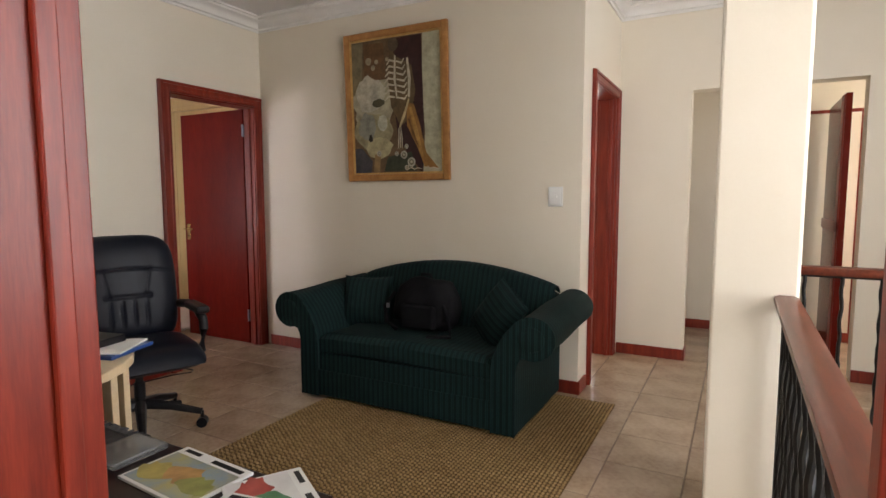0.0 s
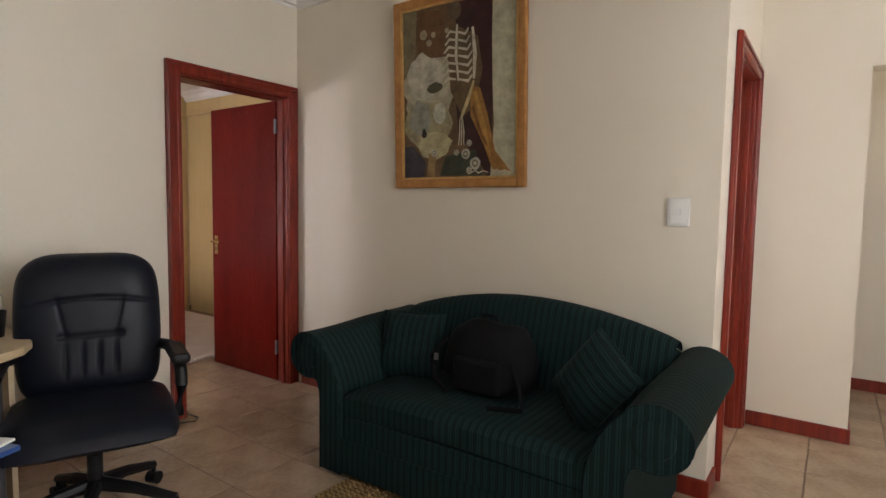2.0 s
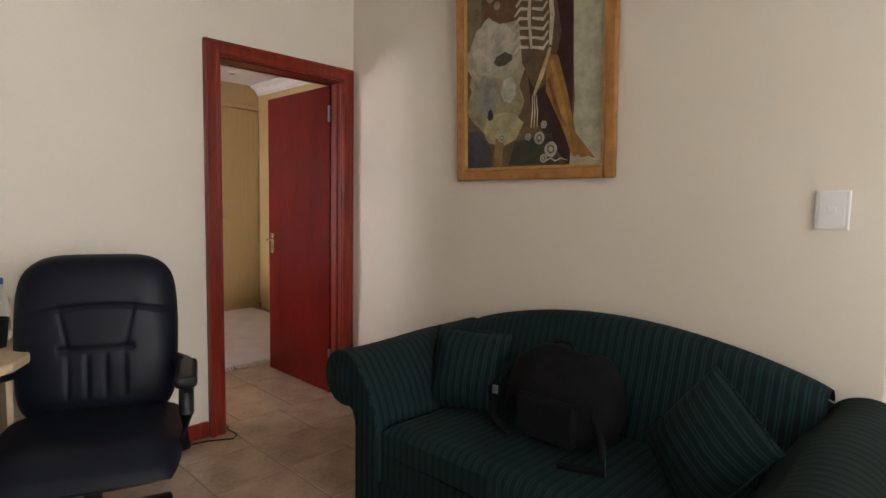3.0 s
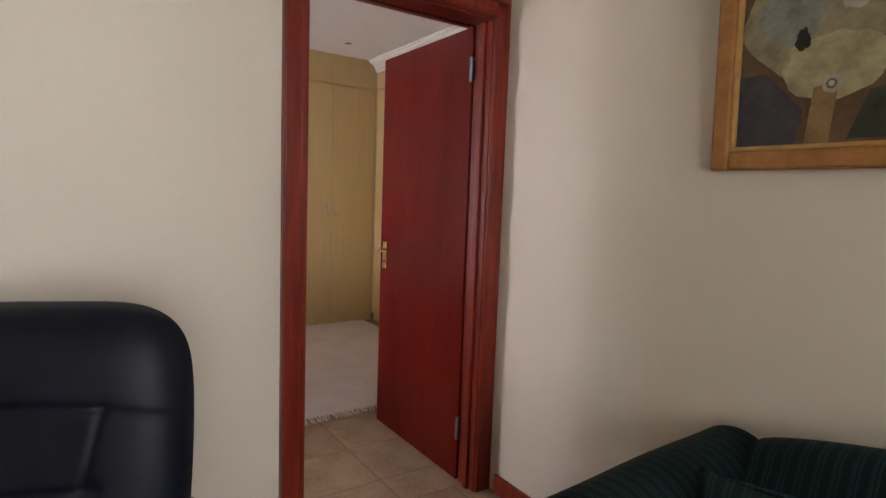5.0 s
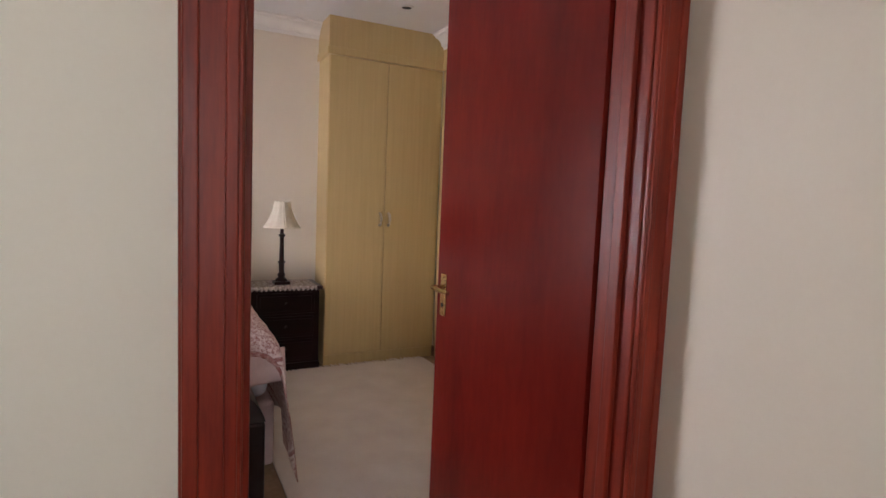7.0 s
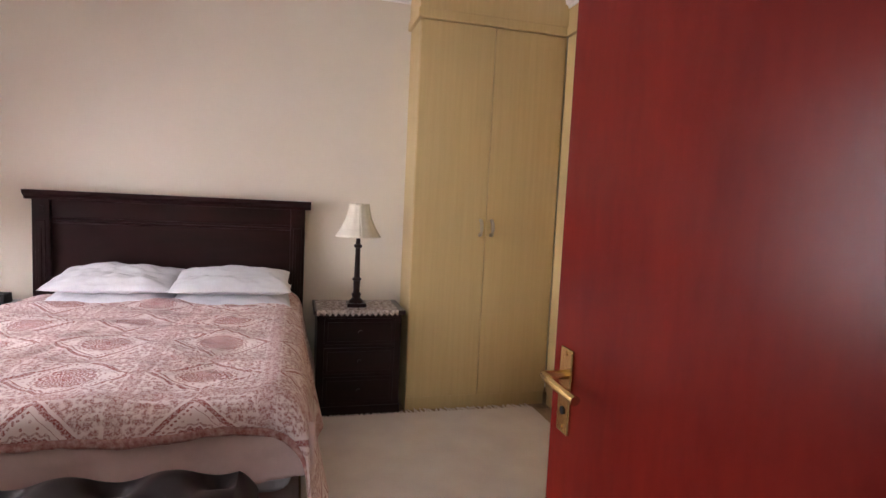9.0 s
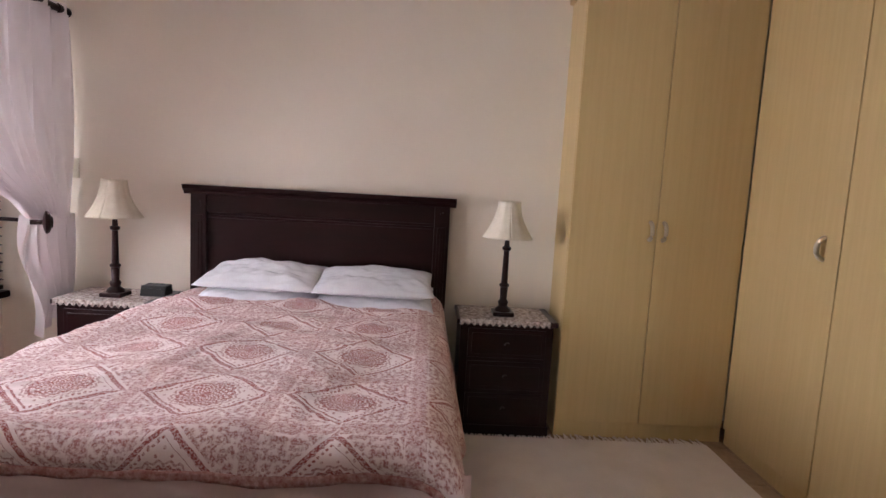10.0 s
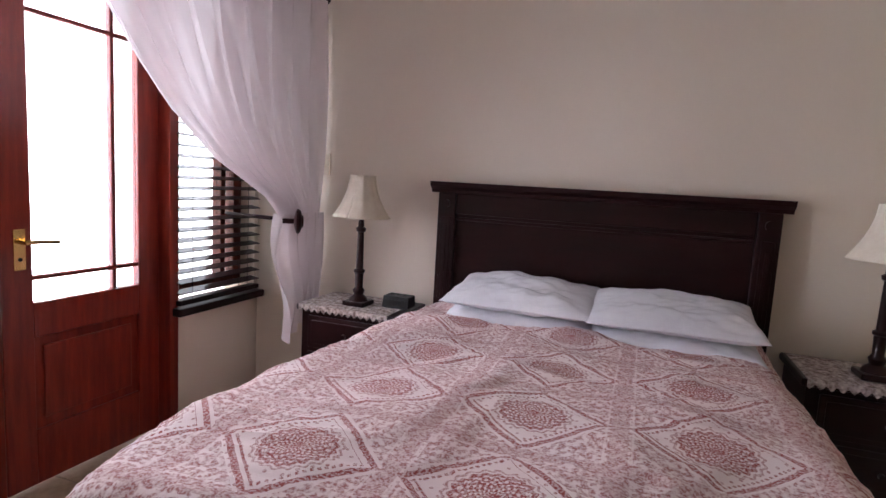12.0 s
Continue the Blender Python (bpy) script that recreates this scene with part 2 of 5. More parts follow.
def part(name, bm, material, parent=None, label="", smooth=False):
    """One mesh object; its points are given in the world, or in the thing's own axes where the thing is turned."""
    me = bpy.data.meshes.new(name)
    if parent is not None and parent in PLACE and not parent.get("own_axes"):
        bm.transform(PLACE[parent].inverted())
    bmesh.ops.recalc_face_normals(bm, faces=bm.faces)
    bm.to_mesh(me)
    bm.free()
    if smooth:
        for f in me.polygons:
            f.use_smooth = True
        me.set_sharp_from_angle(angle=radians(40))
    me.materials.append(material)
    ob = new(name, me)
    if parent is not None:
        ob.parent = parent
        if parent in PLACE:
            PLACE[ob] = PLACE[parent]
            if parent.get("own_axes"):
                ob["own_axes"] = True
    if label:
        ob["label"] = label
    return ob


def setting(name, bm, material, label, category, smooth=False):
    return tagged(part(name, bm, material, smooth=smooth), label, category, kind="structure")


def box(x0, x1, y0, y1, z0, z1, bevel=0.0, bm=None, seg=2):
    b = bmesh.new()
    bmesh.ops.create_cube(b, size=1)
    for v in b.verts:
        v.co = Vector(((x0 + x1) / 2 + v.co.x * (x1 - x0), (y0 + y1) / 2 + v.co.y * (y1 - y0), (z0 + z1) / 2 + v.co.z * (z1 - z0)))
    if bevel:
        bmesh.ops.bevel(b, geom=b.edges, offset=bevel, segments=seg, affect="EDGES", profile=0.5)
    return merged(bm, b)


def merged(bm, b):
    if bm is None:
        return b
    me = bpy.data.meshes.new("tmp")
    b.to_mesh(me)
    b.free()
    bm.from_mesh(me)
    bpy.data.meshes.remove(me)
    return bm


def lathe(profile, cx, cy, seg=24, bm=None):
    b = bmesh.new()
    rings = []
    for r, z in profile:
        rings.append([b.verts.new((cx + r * math.cos(2 * math.pi * k / seg), cy + r * math.sin(2 * math.pi * k / seg), z)) for k in range(seg)])
    for lo, hi in zip(rings, rings[1:]):
        for k in range(seg):
            b.faces.new((lo[k], lo[(k + 1) % seg], hi[(k + 1) % seg], hi[k]))
    b.faces.new(rings[0][::-1])
    b.faces.new(rings[-1])
    return merged(bm, b)


def tube(points, r, seg=10, bm=None, taper=1.0):
    b = bmesh.new()
    pts = [Vector(p) for p in points]
    rings = []
    for i, p in enumerate(pts):
        d = (pts[min(i + 1, len(pts) - 1)] - pts[max(i - 1, 0)]).normalized()
        up = Vector((0, 0, 1)) if abs(d.z) < 0.9 else Vector((1, 0, 0))
        a = d.cross(up).normalized()
        c = a.cross(d)
        rr = r * (1 + (taper - 1) * i / (len(pts) - 1))
        rings.append([b.verts.new(p + rr * (math.cos(2 * math.pi * k / seg) * a + math.sin(2 * math.pi * k / seg) * c)) for k in range(seg)])
    for lo, hi in zip(rings, rings[1:]):
        for k in range(seg):
            b.faces.new((lo[k], lo[(k + 1) % seg], hi[(k + 1) % seg], hi[k]))
    b.faces.new(rings[0][::-1])
    b.faces.new(rings[-1])
    return merged(bm, b)


def prism(outline, axis, lo, hi, bevel=0.0, bm=None):
    """A flat outline pushed along one axis; the outline's two numbers are the other two axes, in order."""
    b = bmesh.new()

    def at(p, v):
        q = list(p)
        q.insert(axis, v)
        return q

    a = [b.verts.new(at(p, lo)) for p in outline]
    c = [b.verts.new(at(p, hi)) for p in outline]
    b.faces.new(a[::-1])
    b.faces.new(c)
    n = len(a)
    for k in range(n):
        b.faces.new((a[k], a[(k + 1) % n], c[(k + 1) % n], c[k]))
    if bevel:
        caps = [e for e in b.edges if len({round(v.co[axis], 6) for v in e.verts}) == 1]
        bmesh.ops.bevel(b, geom=caps, offset=bevel, segments=2, affect="EDGES", profile=0.5)
    return merged(bm, b)


def surface(fn, nu, nv, uv=None, bm=None):
    b = bmesh.new()
    grid = [[b.verts.new(fn(i / nu, j / nv)) for j in range(nv + 1)] for i in range(nu + 1)]
    layer = b.loops.layers.uv.new("UVMap") if uv else None
    for i in range(nu):
        for j in range(nv):
            ks = ((i, j), (i + 1, j), (i + 1, j + 1), (i, j + 1))
            f = b.faces.new([grid[p][q] for p, q in ks])
            if uv:
                for lp, (p, q) in zip(f.loops, ks):
                    lp[layer].uv = uv(p / nu, q / nv)
    return merged(bm, b)


def thick(ob, depth):
    """Gives a sheet its thickness."""
    s = ob.modifiers.new("thickness", "SOLIDIFY")
    s.thickness, s.offset = depth, 0
    return ob


def wall(name, axis, lo, hi, a, b, top, holes, material, label, floor=0.0):
    """A wall lo..hi thick along its axis, from a to b, with holes of (from, to, sill, head)."""
    bm = bmesh.new()

    def put(p, q, z0, z1):
        if q - p > 1e-4 and z1 - z0 > 1e-4:
            box(*((lo, hi, p, q) if axis == 0 else (p, q, lo, hi)), z0, z1, bm=bm)

    at = a
    for p, q, z0, z1 in sorted(holes):
        put(at, p, floor, top)
        put(p, q, floor, z0)
        put(p, q, z1, top)
        at = q
    put(at, b, floor, top)
    return setting(name, bm, material, label, "wall")


# ---- structure: office landing ----
WX = 0.025  # face of the landing side of the bedroom wall
OH, BH = 2.72, 2.56  # ceiling heights: landing, bedroom
BX, BY = -3.45, -2.97  # bedroom: bed wall, window wall
wall("wall_west", 0, -0.12, WX, -3.1, 2.6, 3.0, [(-0.9, -0.06, 0, 2.04)], M_WALL, "cream painted plaster wall with a doorway")
wall("wall_painting", 1, 0, 0.12, 0, 2.737, 3.0, [], M_WALL, "cream painted plaster wall behind the sofa")
wall("wall_return", 0, 2.617, 2.737, 0.12, 1.12, 3.0, [(0.25, 1.02, 0, 2.04)], M_WALL, "cream painted return wall with a doorway")
wall("wall_passage", 1, 1.12, 1.27, 2.61, 5.6, 3.0, [(3.26, 4.32, 0, 2.05)], M_WALL, "cream painted wall with a plain wide opening")
wall("wall_passage_end", 1, 2.35, 2.5, 2.64, 5.6, 3.0, [], M_WALL, "cream painted wall at the end of the passage")
wall("wall_passage_west", 0, 2.64, 2.76, 1.27, 2.35, 3.0, [], M_WALL, "cream painted passage wall")
# unseen opening in the east wall, added to let the passage lamp in
wall("wall_passage_east", 0, 5.45, 5.6, 1.27, 2.35, 3.0, [(1.4, 2.25, 0.8, 2.2)], M_WALL, "cream painted passage wall")
wall("wall_stairwell", 0, 5.6, 5.75, -3.1, 1.27, 3.0, [(-2.9, -0.9, 0.7, 2.6)], M_WALL, "cream painted stairwell wall with a wide window opening", floor=-2.6)
wall("wall_south", 1, -3.13, -2.98, 0, 5.6, 3.0, [(2.75, 3.735, 0, 2.04)], M_WALL, "cream painted wall with a doorway")
wall("wall_entry_west", 0, 1.9, 2.0, -5.0, -3.13, 3.0, [], M_WALL, "cream painted wall of the entry room")
wall("wall_entry_east", 0, 4.6, 4.7, -5.0, -3.13, 3.0, [], M_WALL, "cream painted wall of the entry room")
wall("wall_entry_south", 1, -5.1, -5.0, 1.9, 4.7, 3.0, [(2.2, 3.8, 0.9, 2.3)], M_WALL, "cream painted entry room wall with an added window opening")
wall("wall_stairs_inner", 0, 3.74, 3.86, -2.98, -0.06, -0.02, [], M_WALL, "cream painted wall under the landing edge", floor=-2.6)
wall("wall_side_room_north", 1, 3.1, 3.2, 0, 2.64, 3.0, [(1.0, 2.5, 0.9, 2.2)], M_WALL, "cream painted wall with a window opening")
wall("wall_side_room_east", 0, 2.6, 2.64, 1.27, 3.1, 3.0, [], M_WALL, "cream painted wall of the side room")


# emissive white for the overexposed outdoors; its strength also lights the bedroom
def glow():
    m = bpy.data.materials.new("glowing_backdrop")
    m.use_nodes = True
    p = m.node_tree.nodes["Principled BSDF"]
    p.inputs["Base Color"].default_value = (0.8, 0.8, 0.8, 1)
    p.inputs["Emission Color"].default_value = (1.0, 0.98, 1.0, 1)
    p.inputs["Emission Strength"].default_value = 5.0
    return m


setting("backdrop", box(-9.0, 2.5, -6.6, -6.5, -2.65, 5.5), glow(), "glowing white backdrop for the blown-out view outside the bedroom windows", "backdrop")
setting("ceiling", box(-0.1, 5.7, -5.1, 3.2, OH, OH + 0.08), M_CEIL, "white painted ceiling of the landing", "ceiling")
setting("ground", box(-60, 60, -60, 60, -2.75, -2.65), M_SCREED, "pale ground around the house", "ground")
setting("floor_stairwell", box(3.86, 5.6, -2.98, 1.12, -2.62, -2.6), M_SCREED, "pale floor at the foot of the stairs", "floor")


def cornice(name, pts, top, inward, label):
    """Stepped plaster cornice along a run of corners; inward turns the profile to the room."""
    prof = [(0, 0.105), (0.012, 0.105), (0.016, 0.09), (0.03, 0.083), (0.036, 0.06), (0.06, 0.035), (0.083, 0.03), (0.09, 0.016), (0.105, 0.012), (0.105, 0), (0, 0)]
    bm = bmesh.new()
    rows = []
    for k, (x, y) in enumerate(pts):
        nx, ny = inward[k]
        rows.append([bm.verts.new((x + nx * d, y + ny * d, top - z)) for d, z in prof])
    for lo, hi in zip(rows, rows[1:]):
        for k in range(len(prof)):
            j = (k + 1) % len(prof)
            bm.faces.new((lo[k], lo[j], hi[j], hi[k]))
    bm.faces.new(rows[0][::-1])
    bm.faces.new(rows[-1])
    return setting(name, bm, M_CROWN, label, "cornice", smooth=True)


cornice("cornice_landing", [(WX, -2.98), (WX, 0), (2.737, 0), (2.737, 1.12), (5.6, 1.12), (5.6, -2.98)], OH, [(1, 1), (1, -1), (1, -1), (1, -1), (-1, -1), (-1, 1)], "white stepped plaster cornice under the ceiling")


def skirting(name, x0, x1, y0, y1, top=0.085):
    return setting(name, box(x0, x1, y0, y1, 0, top, 0.004), M_RED, "red mahogany skirting board along the wall", "skirting")


skirting("baseboard_west", WX, WX + 0.015, -2.98, -0.948)
skirting("baseboard_painting", 0.075, 2.752, -0.015, 0)
skirting("baseboard_return", 2.737, 2.752, 0.0, 0.17)
skirting("baseboard_passage", 2.762, 3.26, 1.105, 1.12)
skirting("baseboard_passage_reveal", 3.26, 3.273, 1.105, 1.27)
skirting("baseboard_passage_right", 4.32, 5.6, 1.105, 1.12)
skirting("baseboard_passage_end", 2.76, 5.45, 2.335, 2.35)


def door_frame(name, axis, face_lo, face_hi, a, b, head, label, side=(1, 1), deep=0.015, jamb=(0.03, 0.03), out=(0.043, 0.043, 0.043), clear=0.0, thin=1.0):
    """Jamb linings and moulded architraves round an opening a..b in a wall face_lo..face_hi."""
    f = thing(name, (face_lo if axis == 0 else a, a if axis == 0 else face_lo, 0), label, "door frame", kind="structure")

    def bx(p0, p1, q0, q1, z0, z1, bev=0.003):
        return box(*((p0, p1, q0, q1) if axis == 0 else (q0, q1, p0, p1)), z0, z1, bev)

    e = 0.002
    ja, jb = jamb
    under = head - ja
    part("jamb", bx(face_lo - e, face_hi + e, a, a + ja, 0, head), M_RED, f)
    part("jamb", bx(face_lo - e + clear, face_hi + e, b - jb, b, 0, head), M_RED, f)
    part("head", bx(face_lo - e + clear, face_hi + e, a + ja, b - jb, under, head), M_RED, f)
    m = (face_lo + face_hi) / 2 + 0.01
    part("door_stop", bx(m, m + 0.03, a + ja, a + ja + 0.014, 0, under), M_RED, f)
    part("door_stop", bx(m, m + 0.03, b - jb - 0.014, b - jb, 0, under), M_RED, f)
    for s, face, d in ((1, face_hi, 1), (0, face_lo, -1)):
        if not side[s]:
            continue
        # flat board, then a raised outer bead and a lower inner bead
        for w0, w1, dep in ((0.0, 1.0, deep), (0.08, 0.3, deep + 0.005), (0.7, 0.96, deep + 0.009)):
            lo, hi = sorted((face + d * e, face + d * dep))
            nm = "architrave" if dep == deep else "moulding"
            ia, ib, ih = a + ja - 0.006, b - jb + 0.006, under + 0.006
            la, lb, lh = ia - a + out[0], b - ib + out[1], head - ih + out[2]
            part(nm, bx(lo, hi, ia - la * w1, ia - la * w0, 0, ih + lh * w1), M_RED, f)
            if d > 0:
                part(nm, bx(lo, face + (hi - face) * thin, ib + lb * w0, ib + lb * w1, 0, ih + lh * w1), M_RED, f)
            else:
                part(nm, bx(lo, hi, ib + lb * w0, ib + lb * w1, 0, ih + lh * w1), M_RED, f)
            part(nm, bx(lo, hi, ia - la * w0, ib + lb * w0, ih + lh * w0, ih + lh * w1), M_RED, f)
    return f


door_frame("door_frame_bedroom", 0, -0.12, WX, -0.9, -0.06, 2.04, "glossy red mahogany door frame with moulded architrave", deep=0.034, jamb=(0.042, 0.03), out=(0.045, 0.056, 0.04), clear=0.036, thin=0.4)
door_frame("door_frame_side_room", 0, 2.617, 2.737, 0.25, 1.02, 2.04, "glossy red mahogany door frame by the passage", deep=0.02)
door_frame("door_frame_entry", 1, -3.13, -2.98, 2.75, 3.735, 2.04, "glossy red mahogany frame of the entry doorway", side=(1, 0))
door_frame("door_frame_passage", 1, 2.35, 2.36, 3.98, 4.5, 2.0, "dark red mahogany door frame in the passage", side=(0, 0))


def lever(parent, x, y, z, d, run, name="handle"):
    """Brass lever on a long plate; d: side it stands on along y, run: way of the lever along x."""
    h = part(name, box(x - 0.02, x + 0.02, *sorted((y, y + d * 0.006)), z - 0.1, z + 0.045, 0.002), M_BRASS, parent, "polished brass lever handle on a long plate")
    part("lever", tube([(x, y, z), (x, y + d * 0.045, z), (x + run * 0.03, y + d * 0.05, z + 0.002), (x + run * 0.11, y + d * 0.045, z - 0.004)], 0.008), M_BRASS, h)
    part("keyhole", tube([(x, y + d * 0.002, z - 0.062), (x, y + d * 0.008, z - 0.062)], 0.007), M_IRON, h)
    for zz in (z + 0.036, z - 0.09):
        part("screw", tube([(x, y, zz), (x, y + d * 0.0075, zz)], 0.004), M_BRASS, h)
    return h


# bedroom door, swung open into the bedroom
door = thing("door_bedroom", (-0.1, -0.095, 0), "glossy dark red flush door standing open", "door")
leaf = part("leaf", box(-0.868, -0.09, -0.1, -0.062, 0.008, 1.995, 0.002), M_LEAF, door)
lever(door, -0.815, -0.1, 0.981, -1, 1)
lever(door, -0.815, -0.062, 0.981, 1, 1)
for z in (0.25, 1.82):
    hg = part("hinge", tube([(-0.088, -0.104, z - 0.05), (-0.088, -0.104, z + 0.05)], 0.007), M_STEEL, door, "grey steel butt hinge")
    part("hinge_leaf", box(-0.092, -0.09, -0.1, -0.066, z - 0.05, z + 0.05), M_STEEL, hg)

# passage door seen past the column
pd = thing("door_passage", (4.28, 1.6, 0), "dark red panelled wooden door in the passage", "door")
part("leaf", box(4.24, 4.28, 1.45, 2.3, 0.01, 2.0, 0.003), M_LEAF, pd)
part("rail", box(4.228, 4.24, 1.45, 2.3, 1.0, 1.08, 0.003), M_RED, pd)
part("stile", box(4.228, 4.24, 1.45, 1.56, 0.02, 1.99, 0.003), M_RED, pd)

# ---- landing: column and guard rails ----
setting("column", box(3.525, 3.81, -1.14, -0.86, 0, OH, 0.012), M_WALL, "square cream plastered column at the stair head", "column")


def guard(name, p, q, n, top, label):
    g = thing(name, (*p, 0), label, "railing")
    a, b = Vector((*p, 0)), Vector((*q, 0))
    d = (b - a).normalized()
    s = Vector((-d.y, d.x, 0))
    prof = [(-0.032, -0.045), (0.032, -0.045), (0.04, -0.02), (0.038, -0.006), (0.022, 0.0), (-0.022, 0.0), (-0.038, -0.006), (-0.04, -0.02)]
    bm = bmesh.new()
    ra, rb = ([bm.verts.new(e + s * u + Vector((0, 0, top + w))) for u, w in prof] for e in (a, b))
    for k in range(8):
        bm.faces.new((ra[k], ra[(k + 1) % 8], rb[(k + 1) % 8], rb[k]))
    bm.faces.new(ra[::-1])
    bm.faces.new(rb)
    part("handrail", bm, M_REDX, g, "polished reddish wooden handrail", smooth=True)
    lo = tube([a + Vector((0, 0, 0.09)), b + Vector((0, 0, 0.09))], 0.009, 6)
    part("bottom_bar", lo, M_IRON, g)
    part("top_bar", tube([a + Vector((0, 0, top - 0.05)), b + Vector((0, 0, top - 0.05))], 0.009, 6), M_IRON, g)
    for k in range(n):
        c = a.lerp(b, (k + 0.5) / n)
        bm = tube([c + Vector((0.0035 * math.cos(i * 1.3) * (i % 12 > 0), 0.0035 * math.sin(i * 1.3) * (i % 12 > 0), 0.09 + (top - 0.14) * i / 24)) for i in range(25)], 0.0095, 6)
        part("baluster", bm, M_IRON, g, "twisted black wrought iron baluster")
    for c in (a, b):
        part("bracket", tube([c + d * (0.05 if c is a else -0.05) + Vector((0, 0, 0)), c + d * (0.05 if c is a else -0.05) + Vector((0, 0, top - 0.05))], 0.014, 8), M_IRON, g)
    return g


guard("stair_railing", (3.77, -1.14), (3.77, -2.95), 13, 0.91, "polished wooden handrail on black wrought iron balusters")
guard("landing_railing", (3.84, -0.06), (5.6, -0.06), 11, 0.91, "red wooden handrail on black twisted iron balusters")
guard("corner_railing", (3.77, -0.86), (3.77, -0.06), 6, 0.91, "red wooden handrail between the column and the corner")

# stairwell window
sw = thing("window_stairwell", (5.6, -1.6, 0.7), "wide white framed stairwell window", "window", kind="structure")
for y0, y1, z0, z1 in ((-2.9, -2.85, 0.7, 2.6), (-0.95, -0.9, 0.7, 2.6), (-2.85, -0.95, 0.7, 0.75), (-2.85, -0.95, 2.55, 2.6), (-1.93, -1.87, 0.75, 2.55)):
    part("window_frame", box(5.65, 5.7, y0, y1, z0, z1, 0.003), M_WHITE, sw)
for y0, y1 in ((-2.85, -1.93), (-1.87, -0.95)):
    g = part("pane", box(5.672, 5.678, y0, y1, 0.75, 2.55), M_GLASS, sw)
    g.visible_shadow = False

# unseen window, added to give the entry fill lamp an opening
es = thing("window_entry_added", (3.0, -5.05, 0.9), "white framed window added to the entry room, out of view", "window", kind="structure")
for x0, x1, z0, z1 in ((2.2, 2.25, 0.9, 2.3), (3.75, 3.8, 0.9, 2.3), (2.25, 3.75, 0.9, 0.95), (2.25, 3.75, 2.25, 2.3), (2.975, 3.025, 0.95, 2.25)):
    part("window_frame", box(x0, x1, -5.08, -5.03, z0, z1, 0.003), M_WHITE, es)
for x0, x1 in ((2.25, 2.975), (3.025, 3.75)):
    g = part("pane", box(x0, x1, -5.058, -5.052, 0.95, 2.25), M_GLASS, es)
    g.visible_shadow = False

# ---- structure: bedroom ----
wall("wall_bed", 0, BX - 0.15, BX, BY - 0.2, 1.8, 3.0, [], M_BEDWALL, "pale cream painted wall behind the bed")
wall("wall_window", 1, BY - 0.2, BY, BX, -0.12, 3.0, [(-3.42, -2.9, 0.56, 2.1), (-2.895, -1.485, 0, 2.1)], M_BEDWALL, "pale cream painted wall with glazed door and window")
wall("wall_bedroom_north", 1, 1.65, 1.8, BX, -0.12, 3.0, [], M_BEDWALL, "pale painted wall behind the cupboards")
wall("wall_bedroom_lining", 0, -0.125, -0.12, BY, -0.92, 3.0, [], M_BEDWALL, "pale painted bedroom side of the wall")
setting("ceiling_bedroom", box(BX, -0.12, BY, 1.65, BH, BH + 0.08), M_CEIL, "white painted bedroom ceiling", "ceiling")
cornice("cornice_bedroom", [(BX, 0.11), (BX, BY), (-0.12, BY)], BH, [(1, 0), (1, 1), (-1, 1)], "white stepped plaster cornice in the bedroom")
cornice("cornice_cupboards", [(-3.14, 1.015), (-0.9, 1.015)], BH, [(0, -1), (0, -1)], "white stepped plaster cornice over the cupboards")
dl = thing("ceiling_spotlight", (-2.7, 0.5, BH), "small round white recessed ceiling spotlight", "spotlight")
part("rim", lathe([(0.05, BH), (0.05, BH - 0.006), (0.035, BH - 0.01), (0.034, BH)], -2.7, 0.5), M_WHITE, dl)
part("lens", lathe([(0.033, BH - 0.001), (0.033, BH - 0.004), (0.01, BH - 0.005)], -2.7, 0.5), M_IRON, dl)


def cupboard(name, label, x0, x1, y0, y1, front, leaves, top, bulk):
    """Fitted cupboard; front 'x' faces +x, front 'y' faces -y. leaves: list of (from, to, handle at)."""
    c = thing(name, ((x0 + x1) / 2, (y0 + y1) / 2, 0), label, "cupboard")
    inset = 0.02
    if front == "x":
        part("body", box(x0, x1 - inset, y0, y1, 0.08, top), M_CUP, c)
        part("plinth", box(x0, x1 - 0.012, y0 + 0.002, y1 - 0.002, 0, 0.08), M_CUP, c)
        part("bulkhead", box(x0, x1 + 0.004, y0 - 0.01, y1, top, bulk, 0.002), M_CUP, c)
        part("trim", box(x0, x1 + 0.014, y0 - 0.02, y1, top - 0.02, top + 0.035, 0.006), M_CUP, c)
    else:
        part("body", box(x0, x1, y0 + inset, y1, 0.08, top), M_CUP, c)
        part("plinth", box(x0 + 0.002, x1, y0 + 0.012, y1, 0, 0.08), M_CUP, c)
        part("bulkhead", box(x0, x1, y0 - 0.004, y1, top, bulk, 0.002), M_CUP, c)
        part("trim", box(x0, x1, y0 - 0.014, y1, top - 0.02, top + 0.035, 0.006), M_CUP, c)
    for a, b, h in leaves:
        a, b = a + 0.002, b - 0.002
        if front == "x":
            d = part("door", box(x1 - inset + 0.001, x1, a, b, 0.085, top - 0.024, 0.002), M_CUP, c)
            pts = [(x1 + 0.034 * math.sin(math.pi * i / 8) - 0.001, h, 1.115 + 0.045 * math.cos(math.pi * i / 8)) for i in range(9)]
        else:
            d = part("door", box(a, b, y0, y0 + inset - 0.001, 0.085, top - 0.024, 0.002), M_CUP, c)
            pts = [(h, y0 - 0.034 * math.sin(math.pi * i / 8) + 0.001, 1.115 + 0.045 * math.cos(math.pi * i / 8)) for i in range(9)]
        part("handle", tube(pts, 0.0105), M_NICKEL, d, "satin nickel bow handle")
    return c


